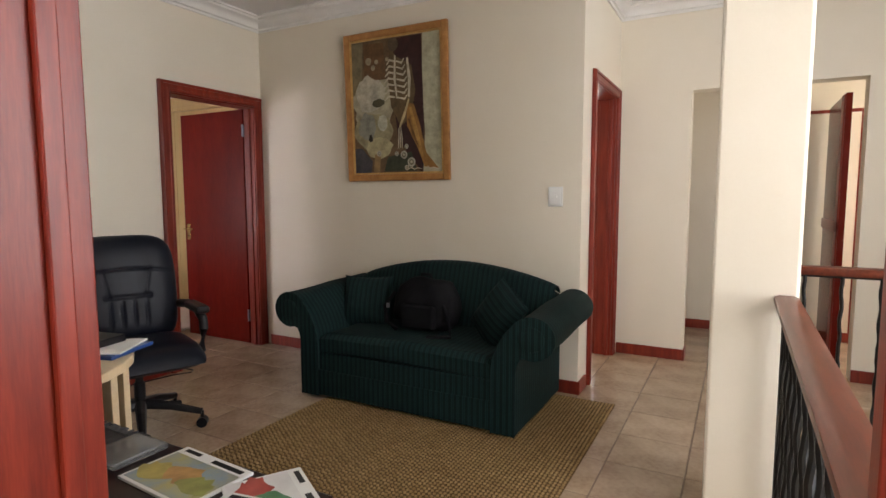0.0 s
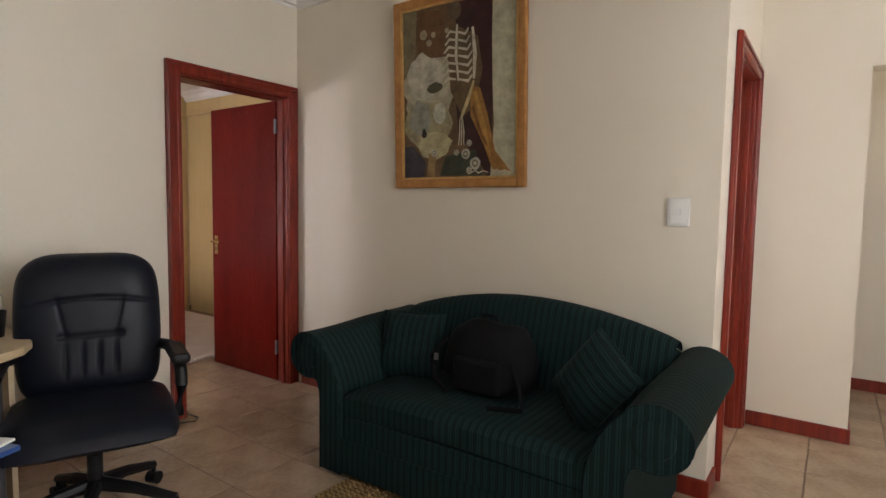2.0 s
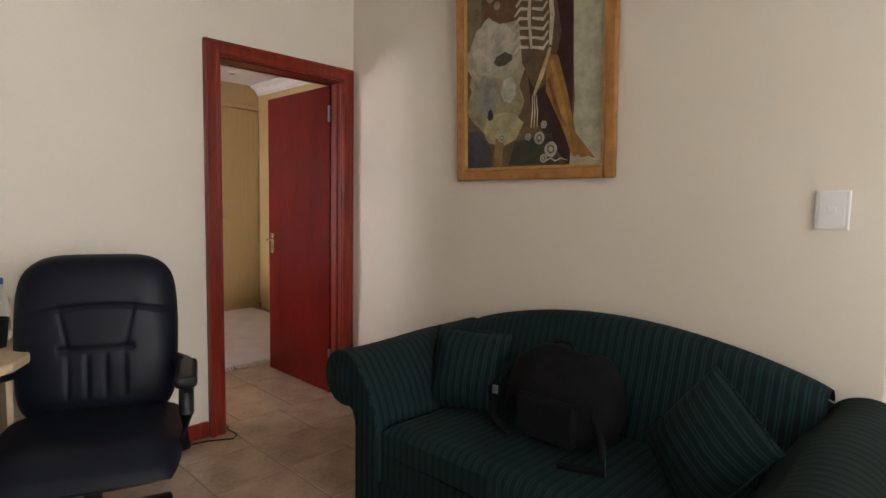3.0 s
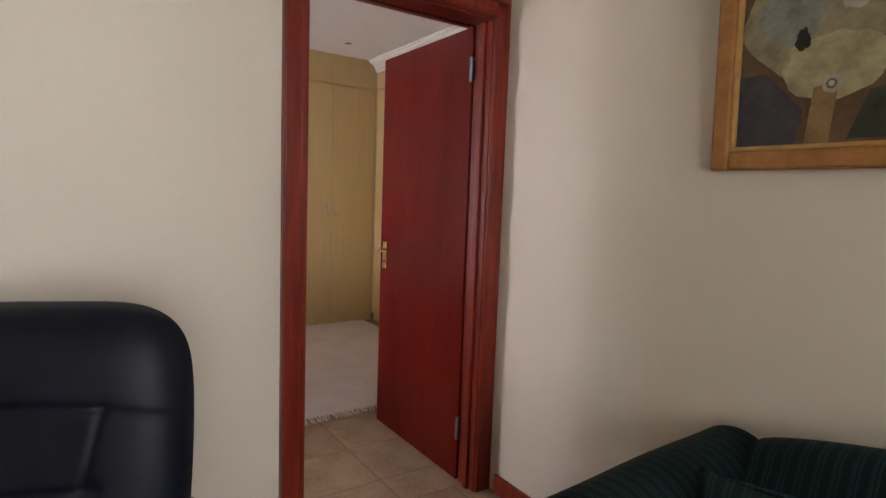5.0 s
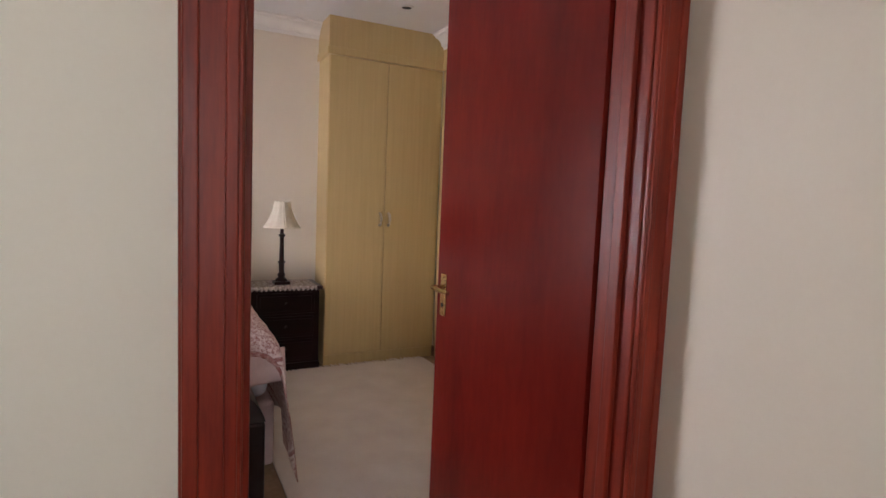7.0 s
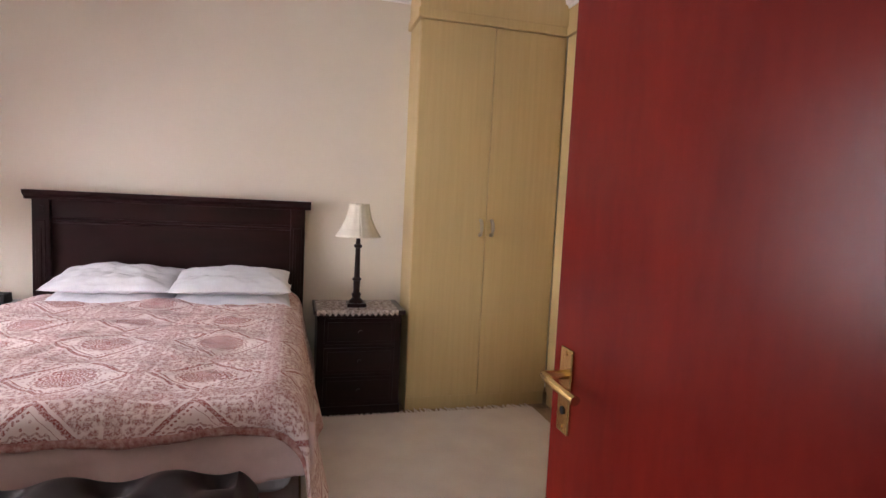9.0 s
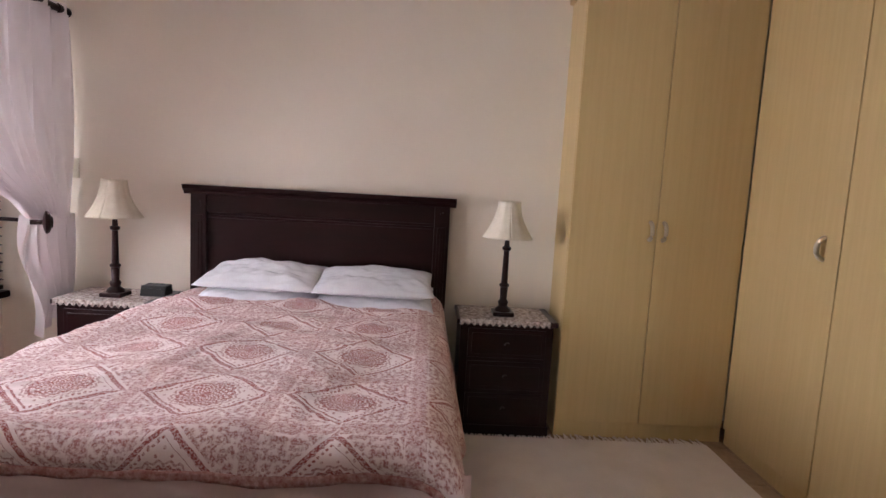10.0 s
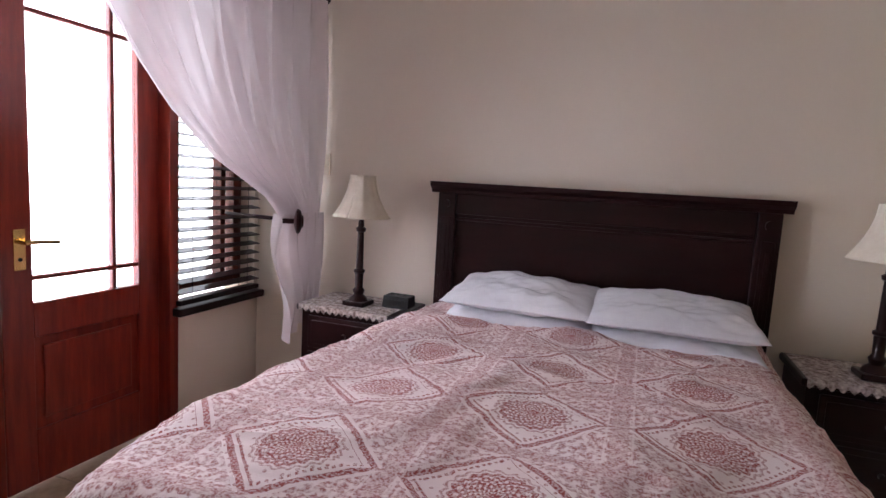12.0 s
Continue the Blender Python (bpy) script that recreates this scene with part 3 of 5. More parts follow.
cupboard("cupboard", "tall fitted oak laminate cupboard with two doors", BX, -3.146, 0.108, 1.012, "x", [(0.108, 0.556, 0.521), (0.556, 1.012, 0.591)], 2.31, BH)
cupboard("cupboard", "tall fitted oak laminate cupboard along the side wall", -3.144, -2.48, 1.015, 1.64, "y", [(-3.144, -2.48, -2.57)], 2.31, 2.455)
cupboard("cupboard", "tall fitted oak laminate cupboard behind the open door", -2.478, -1.3, 1.015, 1.64, "y", [(-2.478, -1.89, -1.95), (-1.888, -1.3, -1.83)], 2.31, 2.455)
wall("wall_cupboard_end", 0, -1.298, -1.2, 1.015, 1.65, 2.56, [], M_BEDWALL, "pale painted nib wall beside the cupboards")

# window with venetian blind
win = thing("window_bedroom", (-3.14, BY - 0.1, 0.6), "red wooden bedroom window with clear panes", "window", kind="structure")
yw = BY - 0.12
for x0, x1, z0, z1 in ((-3.42, -3.36, 0.6, 2.1), (-2.95, -2.9, 0.6, 2.1), (-3.36, -2.95, 0.6, 0.66), (-3.36, -2.95, 2.04, 2.1), (-3.3, -3.265, 0.66, 2.04)):
    part("window_frame", box(x0, x1, yw - 0.03, yw + 0.03, z0, z1, 0.004), M_REDX, win)
for x0, x1 in ((-3.36, -3.3), (-3.265, -2.95)):
    g = part("pane", box(x0, x1, yw - 0.003, yw + 0.003, 0.66, 2.04), M_GLASS, win)
    g.visible_shadow = False
part("window_sill", box(-3.45, -2.86, BY - 0.1, BY + 0.05, 0.54, 0.577, 0.006), M_DARK, win, "dark wooden window sill")

blind = thing("venetian_blind", (-3.14, BY + 0.0, 0.63), "dark wooden venetian blind half open over the window", "blind")
part("headrail", box(-3.43, -2.88, BY - 0.03, BY + 0.03, 2.04, 2.09, 0.004), M_DARK, blind)
part("bottom_rail", box(-3.43, -2.88, BY - 0.022, BY + 0.028, 0.585, 0.61, 0.005), M_DARK, blind)
slat_me = None
for k in range(29):
    z = 0.645 + k * 0.048
    if slat_me is None:
        bm = box(-0.275, 0.275, -0.026, 0.026, -0.002, 0.002, 0.0012)
        bm.transform(pose(0, 0, 0, -14))
        ob = part("slat", bm, M_DARK, blind)
        slat_me = ob.data
        slat_me.transform(PLACE[blind])
    else:
        ob = new("slat", slat_me)
        ob.parent = blind
    ob.matrix_basis = PLACE[blind].inverted() @ pose(-3.155, BY + 0.003, z)
for x in (-3.33, -2.95):
    for y in (BY - 0.026, BY + 0.031):
        part("cord", tube([(x, y, 0.6), (x, y, 2.05)], 0.0012, 5), M_DARK, blind)


def glazed_leaf(parent, x0, x1, hinge_low, wide=0.105):
    """A red door leaf with a small-paned glass upper part over a sunk panel."""
    y0, y1 = BY - 0.1, BY - 0.058
    st = 0.105
    part("stile", box(x0, x0 + wide, y0, y1, 0.01, 2.04, 0.004), M_RED, parent)
    part("stile", box(x1 - st, x1, y0, y1, 0.01, 2.04, 0.004), M_RED, parent)
    for z0, z1 in ((0.01, 0.22), (0.57, 0.7), (1.94, 2.04)):
        part("rail", box(x0 + wide, x1 - st, y0, y1, z0, z1, 0.004), M_RED, parent)
    part("panel", box(x0 + wide, x1 - st, y0 + 0.012, y1 - 0.014, 0.22, 0.57), M_RED, parent)
    part("panel_field", box(x0 + wide + 0.035, x1 - st - 0.035, y1 - 0.014, y1 - 0.004, 0.255, 0.535, 0.006), M_RED, parent)
    g = part("pane", box(x0 + wide, x1 - st, (y0 + y1) / 2 - 0.003, (y0 + y1) / 2 + 0.003, 0.7, 1.94), M_GLASS, parent)
    g.visible_shadow = False
    x = x0 + wide + 0.115 if hinge_low else x1 - st - 0.115
    part("glazing_bar", box(x - 0.009, x + 0.009, y0 + 0.01, y1 - 0.002, 0.7, 1.94, 0.003), M_RED, parent)
    for z in (0.79, 1.72):
        part("glazing_bar", box(x0 + wide, x1 - st, y0 + 0.011, y1 - 0.003, z - 0.009, z + 0.009, 0.003), M_RED, parent)


fr = thing("balcony_door_frame", (-1.95, BY - 0.1, 0), "red wooden balcony door frame", "door frame", kind="structure")
part("jamb", box(-2.895, -2.845, BY - 0.13, BY + 0.004, 0, 2.1, 0.004), M_RED, fr)
part("jamb", box(-1.535, -1.485, BY - 0.13, BY + 0.004, 0, 2.1, 0.004), M_RED, fr)
part("head", box(-2.845, -1.535, BY - 0.13, BY + 0.004, 2.045, 2.1, 0.004), M_RED, fr)
d1 = thing("balcony_door", (-2.35, BY - 0.08, 0), "red wooden glazed balcony door with small panes", "door")
glazed_leaf(d1, -2.843, -2.19, True)
lever(d1, -2.25, BY - 0.058, 0.925, 1, -1)
d2 = thing("balcony_door", (-1.5, BY - 0.08, 0), "red wooden glazed balcony door leaf, closed", "door")
glazed_leaf(d2, -2.187, -1.537, False)

# curtain on its pole
PY = -2.58
pole = thing("curtain_pole", (-2.4, PY, 2.08), "dark brown wooden curtain pole", "curtain pole")
part("pole", tube([(-3.36, PY, 2.085), (-0.7, PY, 2.085)], 0.019, 14), M_DARK, pole, smooth=True)
part("finial", tube([(-3.445, PY, 2.085), (-3.435, PY, 2.085), (-3.4, PY, 2.085), (-3.375, PY, 2.085), (-3.36, PY, 2.085)], 0.026, 14), M_DARK, pole, smooth=True)
for x in (-3.3, -0.9):
    part("bracket", tube([(x, BY, 2.085), (x, PY, 2.085)], 0.012), M_DARK, pole)


FREE = ((0.0, -2.0, 2.06), (0.3, -2.22, 1.7), (0.45, -2.33, 1.55), (0.58, -2.45, 1.42), (0.74, -2.67, 1.26), (0.9, -2.98, 1.11), (1.0, -3.08, 1.02))


def swag(u, v):
    """u: from the wall edge to the free edge; v: from the pole down to the tie-back."""
    fx = float(np.interp(v, [k[0] for k in FREE], [k[1] for k in FREE]))
    fz = float(np.interp(v, [k[0] for k in FREE], [k[2] for k in FREE]))
    wx = -3.43 + 0.02 * max(0, v - 0.7) / 0.3
    wz = 2.06 - 1.06 * v
    w = u ** (1 - 0.35 * v)
    fold = (0.03 * (1 - v) + 0.014) * math.sin(u * 58 + 1.5 * math.sin(3 * v + u * 5)) + 0.012 * math.sin(u * 127 + v * 4)
    sag = 0.03 * math.sin(math.pi * u) * math.sin(math.pi * v)
    return Vector((wx + (fx - wx) * w + 0.2 * fold, PY + fold * 0.8 + 0.02 * v, wz + (fz - wz) * w - sag))


def tail(u, v):
    x = -3.41 + (0.33 - 0.05 * v + 0.04 * math.sin(6 * v)) * u
    fold = 0.024 * math.sin(u * 30 + 2 * v) + 0.012 * math.sin(u * 61 - 3 * v)
    return Vector((x, PY + 0.02 + fold, 1.03 - (0.64 - 0.1 * math.sin(3 * u)) * v))


cur = thing("curtain", (-3.1, PY, 0.4), "sheer white voile curtain tied back to the side", "curtain")
part("swag", surface(swag, 120, 50), M_SHEER, cur, smooth=True)
part("tail", surface(tail, 60, 24), M_SHEER, cur, smooth=True)
part("heading", surface(lambda u, v: Vector((-3.42 + 1.42 * u, PY + 0.026 * math.sin(u * 62) + 0.01 * math.sin(u * 131), 2.055 + 0.06 * v)), 120, 3), M_SHEER, cur, smooth=True)
hb = thing("curtain_holdback", (-3.1, PY + 0.09, 1.0), "round dark wooden curtain holdback", "holdback")
bm = lathe([(0.012, -0.05), (0.012, 0.0), (0.035, 0.004), (0.056, 0.012), (0.058, 0.02), (0.05, 0.03), (0.03, 0.036), (0.028, 0.042), (0.008, 0.045)], 0, 0)
bm.transform(pose(-3.11, PY + 0.075, 1.0, -90, 0, 35))
part("disc", bm, M_DARK, hb, smooth=True)
part("stem", tube([(-3.11, PY + 0.07, 1.0), (-3.17, PY - 0.08, 1.0), (-3.2, BY, 1.0)], 0.01), M_DARK, hb)

# ---- bed ----
YC = -1.2
bed = thing("bed", (-2.5, YC, 0), "double bed with a dark panelled wooden headboard", "bed")
part("headboard_panel", box(BX + 0.015, BX + 0.04, YC - 0.64, YC + 0.64, 0.25, 1.12), M_DARK, bed)
part("headboard_post", box(BX + 0.012, BX + 0.07, YC - 0.703, YC - 0.62, 0, 1.17, 0.004), M_DARK, bed)
part("headboard_post", box(BX + 0.012, BX + 0.07, YC + 0.62, YC + 0.703, 0, 1.17, 0.004), M_DARK, bed)
part("headboard_rail", box(BX + 0.013, BX + 0.06, YC - 0.62, YC + 0.62, 1.075, 1.17, 0.004), M_DARK, bed)
part("headboard_moulding", box(BX + 0.04, BX + 0.052, YC - 0.62, YC + 0.62, 1.045, 1.06, 0.004), M_DARK, bed)
bm = prism([(BX + 0.01, 1.17), (BX + 0.075, 1.17), (BX + 0.08, 1.185), (BX + 0.1, 1.2), (BX + 0.105, 1.22), (BX + 0.01, 1.22)], 1, YC - 0.735, YC + 0.735)
part("headboard_cornice", bm, M_DARK, bed)
for y in (YC - 0.661, YC + 0.661):
    part("pilaster", box(BX + 0.07, BX + 0.078, y - 0.024, y + 0.024, 0.3, 1.06, 0.003), M_DARK, bed)
    part("flute", box(BX + 0.078, BX + 0.083, y - 0.008, y + 0.008, 0.34, 1.02, 0.002), M_DARK, bed)
    part("rosette", tube([(BX + 0.069, y, 1.12), (BX + 0.078, y, 1.12)], 0.018, 16), M_DARK, bed)
part("base", box(-3.37, -1.6, YC - 0.7, YC + 0.68, 0.06, 0.36, 0.02), M_PINK, bed, "pale pink fabric divan base")
part("mattress", box(-3.37, -1.63, YC - 0.69, YC + 0.66, 0.36, 0.61, 0.05, seg=3), M_COTTON, bed)
for x in (-3.2, -1.75):
    for y in (YC - 0.6, YC + 0.6):
        part("leg", lathe([(0.025, 0), (0.03, 0.06)], x, y, 12), M_DARK, bed)


def crease(s, t):
    """Shallow folds where the cotton was smoothed by hand."""
    w = noise.noise(Vector((1.7 * s, 1.7 * t, 8.0)))
    k = noise.noise(Vector((14 * s + 9 * t + 3 * w, 3.5 * t - 2 * s, 1.0)))
    q = noise.noise(Vector((5 * s - 4 * t, 16 * t + 4 * s + 3 * w, 4.0)))
    return 0.011 * max(0, 1 - 5 * abs(k)) * max(0, w + 0.35) + 0.009 * max(0, 1 - 5 * abs(q)) * max(0, 0.35 - w)


def spread_at(s, t):
    """s: metres across from the middle; t: metres from the head."""
    half, r = (0.7, 0.11) if s > 0 else (0.735 + 0.05 * min(t, 1.1) - 0.06 * max(0, (t - 1.35) / 0.45) ** 2, 0.12)
    wob = 0.007 * noise.noise(Vector((3.2 * s, 4.5 * t, 2.0))) + 0.008 * abs(noise.noise(Vector((9 * s + 2 * t, 3 * t, 5.0)))) + 0.006 * math.sin(7 * t + 3 * s) + 0.005 * math.sin(13 * s + 4 * t) + 0.004 * math.sin(23 * t - 9 * s)
    top = 0.668 + wob + crease(s, t) + 0.012 * math.cos(1.6 * s)
    a = abs(s)
    sg = 1 if s > 0 else -1
    length, rf = 1.78, 0.07
    if a <= half - r:
        y, z = s, top
    elif a <= half - r + r * math.pi / 2:
        th = (a - half + r) / r
        y, z = sg * (half - r + r * math.sin(th)), top - r * (1 - math.cos(th))
    else:
        d = a - (half - r + r * math.pi / 2)
        flare = 0.16 * d + 0.035 * d * math.sin(9 * t + 1.5 * sg) * 2 + 0.02 * d * math.sin(21 * t)
        y, z = sg * (half + flare), top - r - d
    x = -3.36 + t
    if t > length - rf:
        e = t - length + rf
        if e < rf * math.pi / 2:
            x, z = -3.36 + length - rf + rf * math.sin(e / rf), z - rf * (1 - math.cos(e / rf))
        else:
            x, z = -3.36 + length + 0.006 * math.sin(8 * s) + 0.0, z - rf - (e - rf * math.pi / 2)
        if a > half - r:
            x += (0.11 if s > 0 else 0.03) * min(1, (a - half + r) / 0.35)
    return Vector((x, YC + y, max(z, 0.03)))


W, L = 1.18, 1.845
bs = part("bedspread", surface(lambda u, v: spread_at(-W + 2 * W * u, 0.02 + L * v), 170, 150, uv=lambda u, v: (-W + 2 * W * u + 0.195, (L * v - 1.51) * 1.05 + 0.195)), M_PRINT, smooth=True)
tagged(bs, "white bedspread printed with brick-red medallions, draped over the bed", "bedspread")
thick(bs, 0.006)
M_BORDER = mat("red_border", (0.33, 0.1, 0.085), (0.66, 0.46, 0.43), 0.85, scale=70, bump=0.3, fine=200, spec=0.2)
bd = part("border", surface(lambda u, v: spread_at(-W + 2 * W * u, L - 0.004 + 0.026 * v) + Vector((0.007, 0, 0.004)), 90, 3), M_BORDER, bs, "brick-red printed border", smooth=True)
thick(bd, 0.003)


def hem(u, v):
    s = -0.74 + 1.46 * u
    z = 0.6 - (0.15 + 0.03 * math.sin(3.5 * u)) * v
    w = noise.noise(Vector((6 * s + 2 * v, 3 * v, 3.0))) * 0.02 + 0.012 * abs(noise.noise(Vector((15 * s - 6 * v, 4 * v, 7.0))))
    return Vector((-1.598 + 0.035 * v + w * v + 0.006 * math.sin(s * 23 + 3 * v), YC + s, z))


tagged(thick(part("sheet_edge", surface(hem, 140, 14), M_PINK, smooth=True), 0.004), "pale pink sheet edge hanging at the foot of the bed", "sheet")


def pillow(cx, cy, z, turn, seed):
    def f(u, v, side):
        a, b = 2 * u - 1, 2 * v - 1
        h = (max(0, 1 - abs(a) ** 3.2) * max(0, 1 - abs(b) ** 3.2)) ** 0.55
        p = Vector((0.19 * b * (1 - 0.06 * (1 - abs(a))), 0.3 * a * (1 - 0.05 * (1 - abs(b))), 0))
        nz = noise.noise(Vector((a * 2.2, b * 2.2, seed + side))) * 0.02 + noise.noise(Vector((a * 5, b * 5, seed))) * 0.01 + 0.012 * abs(noise.noise(Vector((a * 4 + b * 5, b * 3 - a, seed + 3))))
        p.z = side * h * 0.053 + nz * h + 0.05
        return p
    bm = surface(lambda u, v: f(u, v, 1), 56, 40)
    surface(lambda u, v: f(u, v, -0.75), 56, 40, bm=bm)
    bmesh.ops.remove_doubles(bm, verts=bm.verts, dist=0.002)
    bm.transform(pose(cx, cy, z, 0, 0, 0) @ pose(0, 0, 0, 0, 9, turn))
    ob = part("pillow", bm, M_COTTON, smooth=True)
    return tagged(ob, "plump white cotton pillow at the head of the bed", "pillow", "pillows on the bed")


pillow(-3.185, YC - 0.235, 0.65, 3, 2.0)
pillow(-3.19, YC + 0.335, 0.645, 0, 9.0)
pillow(-3.18, YC - 0.23, 0.727, -2, 5.0)
pillow(-3.17, YC + 0.33, 0.724, 2, 14.0)

# tufted bench at the foot of the bed
bench = thing("tufted_bench", (-1.35, -1.2, 0), "dark brown buttoned leather bench at the bed foot", "bench")


def bench_top(u, v):
    x, y = -1.525 + 0.36 * u, -1.82 + 1.19 * v
    a, b = x / 0.12, y / 0.12
    p, q = (a + b) / 2, (a - b) / 2
    d = (math.sin(math.pi * p) ** 2 + math.sin(math.pi * q) ** 2) / 2
    edge = min(u, 1 - u, v * 3, (1 - v) * 3, 0.12) / 0.12
    return Vector((x, y, 0.447 + 0.035 * math.sqrt(edge) + 0.07 * math.sqrt(d) * edge))


M_HIDE = mat("brown_leather", (0.022, 0.013, 0.013), (0.014, 0.008, 0.009), 0.33, scale=14, bump=0.15, fine=200, spec=0.3)
part("cushion", surface(bench_top, 70, 220), M_HIDE, bench, smooth=True)
part("body", box(-1.525, -1.165, -1.82, -0.63, 0.1, 0.442, 0.01), M_HIDE, bench)
for i in range(-15, -9):
    for j in range(-16, -3):
        if (i + j) % 2 == 0:
            x, y = i * 0.12 , j * 0.12
            if -1.5 < x < -1.19 and -1.8 < y < -0.62:
                part("button", lathe([(0.009, 0.474), (0.011, 0.481), (0.006, 0.486)], x, y, 10), M_HIDE, bench)
for x in (-1.49, -1.2):
    for y in (-1.78, -0.64):
        part("leg", lathe([(0.018, 0), (0.026, 0.1)], x, y, 12), M_DARK, bench)


def nightstand(y0, y1, label):
    n = thing("nightstand", ((BX - 3.1) / 2, (y0 + y1) / 2, 0), label, "nightstand", "nightstands beside the bed")
    x0, x1 = BX + 0.01, -3.115
    part("top", box(x0, x1 + 0.02, y0 - 0.02, y1 + 0.02, 0.595, 0.622, 0.006), M_DARK, n)
    part("body", box(x0, x1, y0, y1, 0.06, 0.595, 0.003), M_DARK, n)
    part("plinth", box(x0, x1 + 0.008, y0 - 0.008, y1 + 0.008, 0, 0.06, 0.004), M_DARK, n)
    for k in range(3):
        z0 = 0.085 + k * 0.17
        dr = part("drawer", box(x1 + 0.001, x1 + 0.014, y0 + 0.04, y1 - 0.04, z0, z0 + 0.15, 0.004), M_DARK, n)
        part("drawer_field", box(x1 + 0.014, x1 + 0.018, y0 + 0.06, y1 - 0.06, z0 + 0.02, z0 + 0.13, 0.003), M_DARK, dr)
        part("knob", tube([(x1 + 0.017, (y0 + y1) / 2, z0 + 0.075), (x1 + 0.036, (y0 + y1) / 2, z0 + 0.075)], 0.011, 12), M_DARK, dr)
    ym = (y0 + y1) / 2

    def cloth(u, v):
        x, y = x0 + 0.03 + (x1 - x0 - 0.01) * u, y0 - 0.005 + (y1 - y0 - 0.02) * v
        z = 0.6255
        if u > 0.93:
            return Vector((x1 + 0.023, y, 0.6255 - (u - 0.93) / 0.07 * 0.035 * (0.75 + 0.25 * math.sin(v * 90))))
        return Vector((min(x, x1 + 0.022), y, z))
    ob = thick(part("lace_doily", surface(cloth, 30, 60), M_LACE), 0.002)
    tagged(ob, "cream and brown lace cloth on a nightstand", "cloth", "lace cloths")
    return n


nightstand(-0.42, 0.06, "dark wooden three-drawer nightstand between bed and cupboard")
nightstand(-2.45, -1.98, "dark wooden three-drawer nightstand near the curtain")


def table_lamp(x, y, label):
    l = thing("table_lamp", (x, y, 0.627), label, "lamp", "bedside lamps")
    z = 0.627
    part("base", box(x - 0.055, x + 0.055, y - 0.055, y + 0.055, z, z + 0.022, 0.005), M_DARK, l)
    st = [(0.045, z + 0.022), (0.04, z + 0.035), (0.022, z + 0.05), (0.028, z + 0.07), (0.018, z + 0.085), (0.02, z + 0.15), (0.026, z + 0.155), (0.026, z + 0.165), (0.017, z + 0.17), (0.014, z + 0.34), (0.022, z + 0.345), (0.024, z + 0.36), (0.014, z + 0.365), (0.012, z + 0.4), (0.02, z + 0.41), (0.012, z + 0.43)]
    part("stem", lathe(st, x, y), M_DARK, l, smooth=True)
    part("bulb_holder", lathe([(0.012, z + 0.43), (0.012, z + 0.48)], x, y, 12), M_BRASS, l)

    def sh(u, v):
        r = 0.057 + 0.074 * (1 - v) ** 1.9 + 0.0015 * math.cos(u * 2 * math.pi * 12)
        return Vector((x + r * math.cos(2 * math.pi * u), y + r * math.sin(2 * math.pi * u), z + 0.408 + 0.192 * v))
    s = thick(part("shade", surface(sh, 72, 14), M_SHADE, l, "cream bell-shaped fabric shade", smooth=True), 0.002)
    for k in range(3):
        a = k * 2.0944
        part("spoke", tube([(x, y, z + 0.475), (x + 0.058 * math.cos(a), y + 0.058 * math.sin(a), z + 0.575)], 0.0015, 5), M_BRASS, l)
    return l


table_lamp(-3.215, -0.197, "bedside lamp with dark turned stem and cream shade")
table_lamp(-3.215, -2.213, "bedside lamp with cream shade near the curtain")
ck = thing("alarm_clock", (-3.27, -2.03, 0.627), "small black alarm clock on the lace cloth", "clock")
part("case", prism([(-3.33, 0.628), (-3.23, 0.628), (-3.245, 0.682), (-3.32, 0.682)], 1, -2.1, -1.97, 0.006), M_PLASTIC, ck)
part("display", box(-3.235, -3.233, -2.085, -1.985, 0.64, 0.668), M_IRON, ck)
for k in range(3):
    part("button", box(-3.3, -3.285, -2.08 + 0.03 * k, -2.062 + 0.03 * k, 0.683, 0.687, 0.001), M_PLASTIC, ck)
so = thing("wall_socket", (BX, -2.56, 1.28), "small cream wall switch beside the curtain", "switch")
part("plate", box(BX, BX + 0.01, -2.6, -2.53, 1.22, 1.33, 0.003), M_SHADE, so)
part("rocker", box(BX + 0.01, BX + 0.015, -2.578, -2.552, 1.25, 1.3, 0.002), M_SHADE, so)

# fringed rug
rug = thing("bedroom_rug", (-2.1, 0.2, 0), "white fringed wool rug on the tiles", "rug")
part("woven_top", surface(lambda u, v: Vector((-3.08 + 2.02 * u, -0.5 + 1.4 * v, 0.016 + 0.003 * noise.noise(Vector((u * 9, v * 7, 1))))), 40, 30), M_RUG, rug, smooth=True)
part("backing", box(-3.08, -1.06, -0.5, 0.9, 0.004, 0.01), M_RUG, rug)
bm = bmesh.new()
for k in range(110):
    y = -0.49 + 1.38 * k / 109
    for x, d in ((-1.06, 1), (-3.08, -1)):
        j = random.uniform(-0.018, 0.018)
        tube([(x, y, 0.012), (x + d * 0.02, y + j * 0.4, 0.013), (x + d * random.uniform(0.05, 0.085), y + j * 1.3, 0.007)], 0.0042, 5, bm=bm, taper=0.6)
tagged(part("fringe", bm, M_RUG, rug), kind="stuff")

# ---- landing: sofa ----
SX0, SX1, SF, SB = 1.19, 2.625, -0.83, -0.05
sofa = thing("sofa", (1.9, -0.44, 0), "dark green striped two-seat sofa with rolled arms", "sofa")
part("base", box(SX0 + 0.012, SX1 - 0.012, SF + 0.006, SB - 0.004, 0.02, 0.3, 0.01), M_GREEN, sofa)


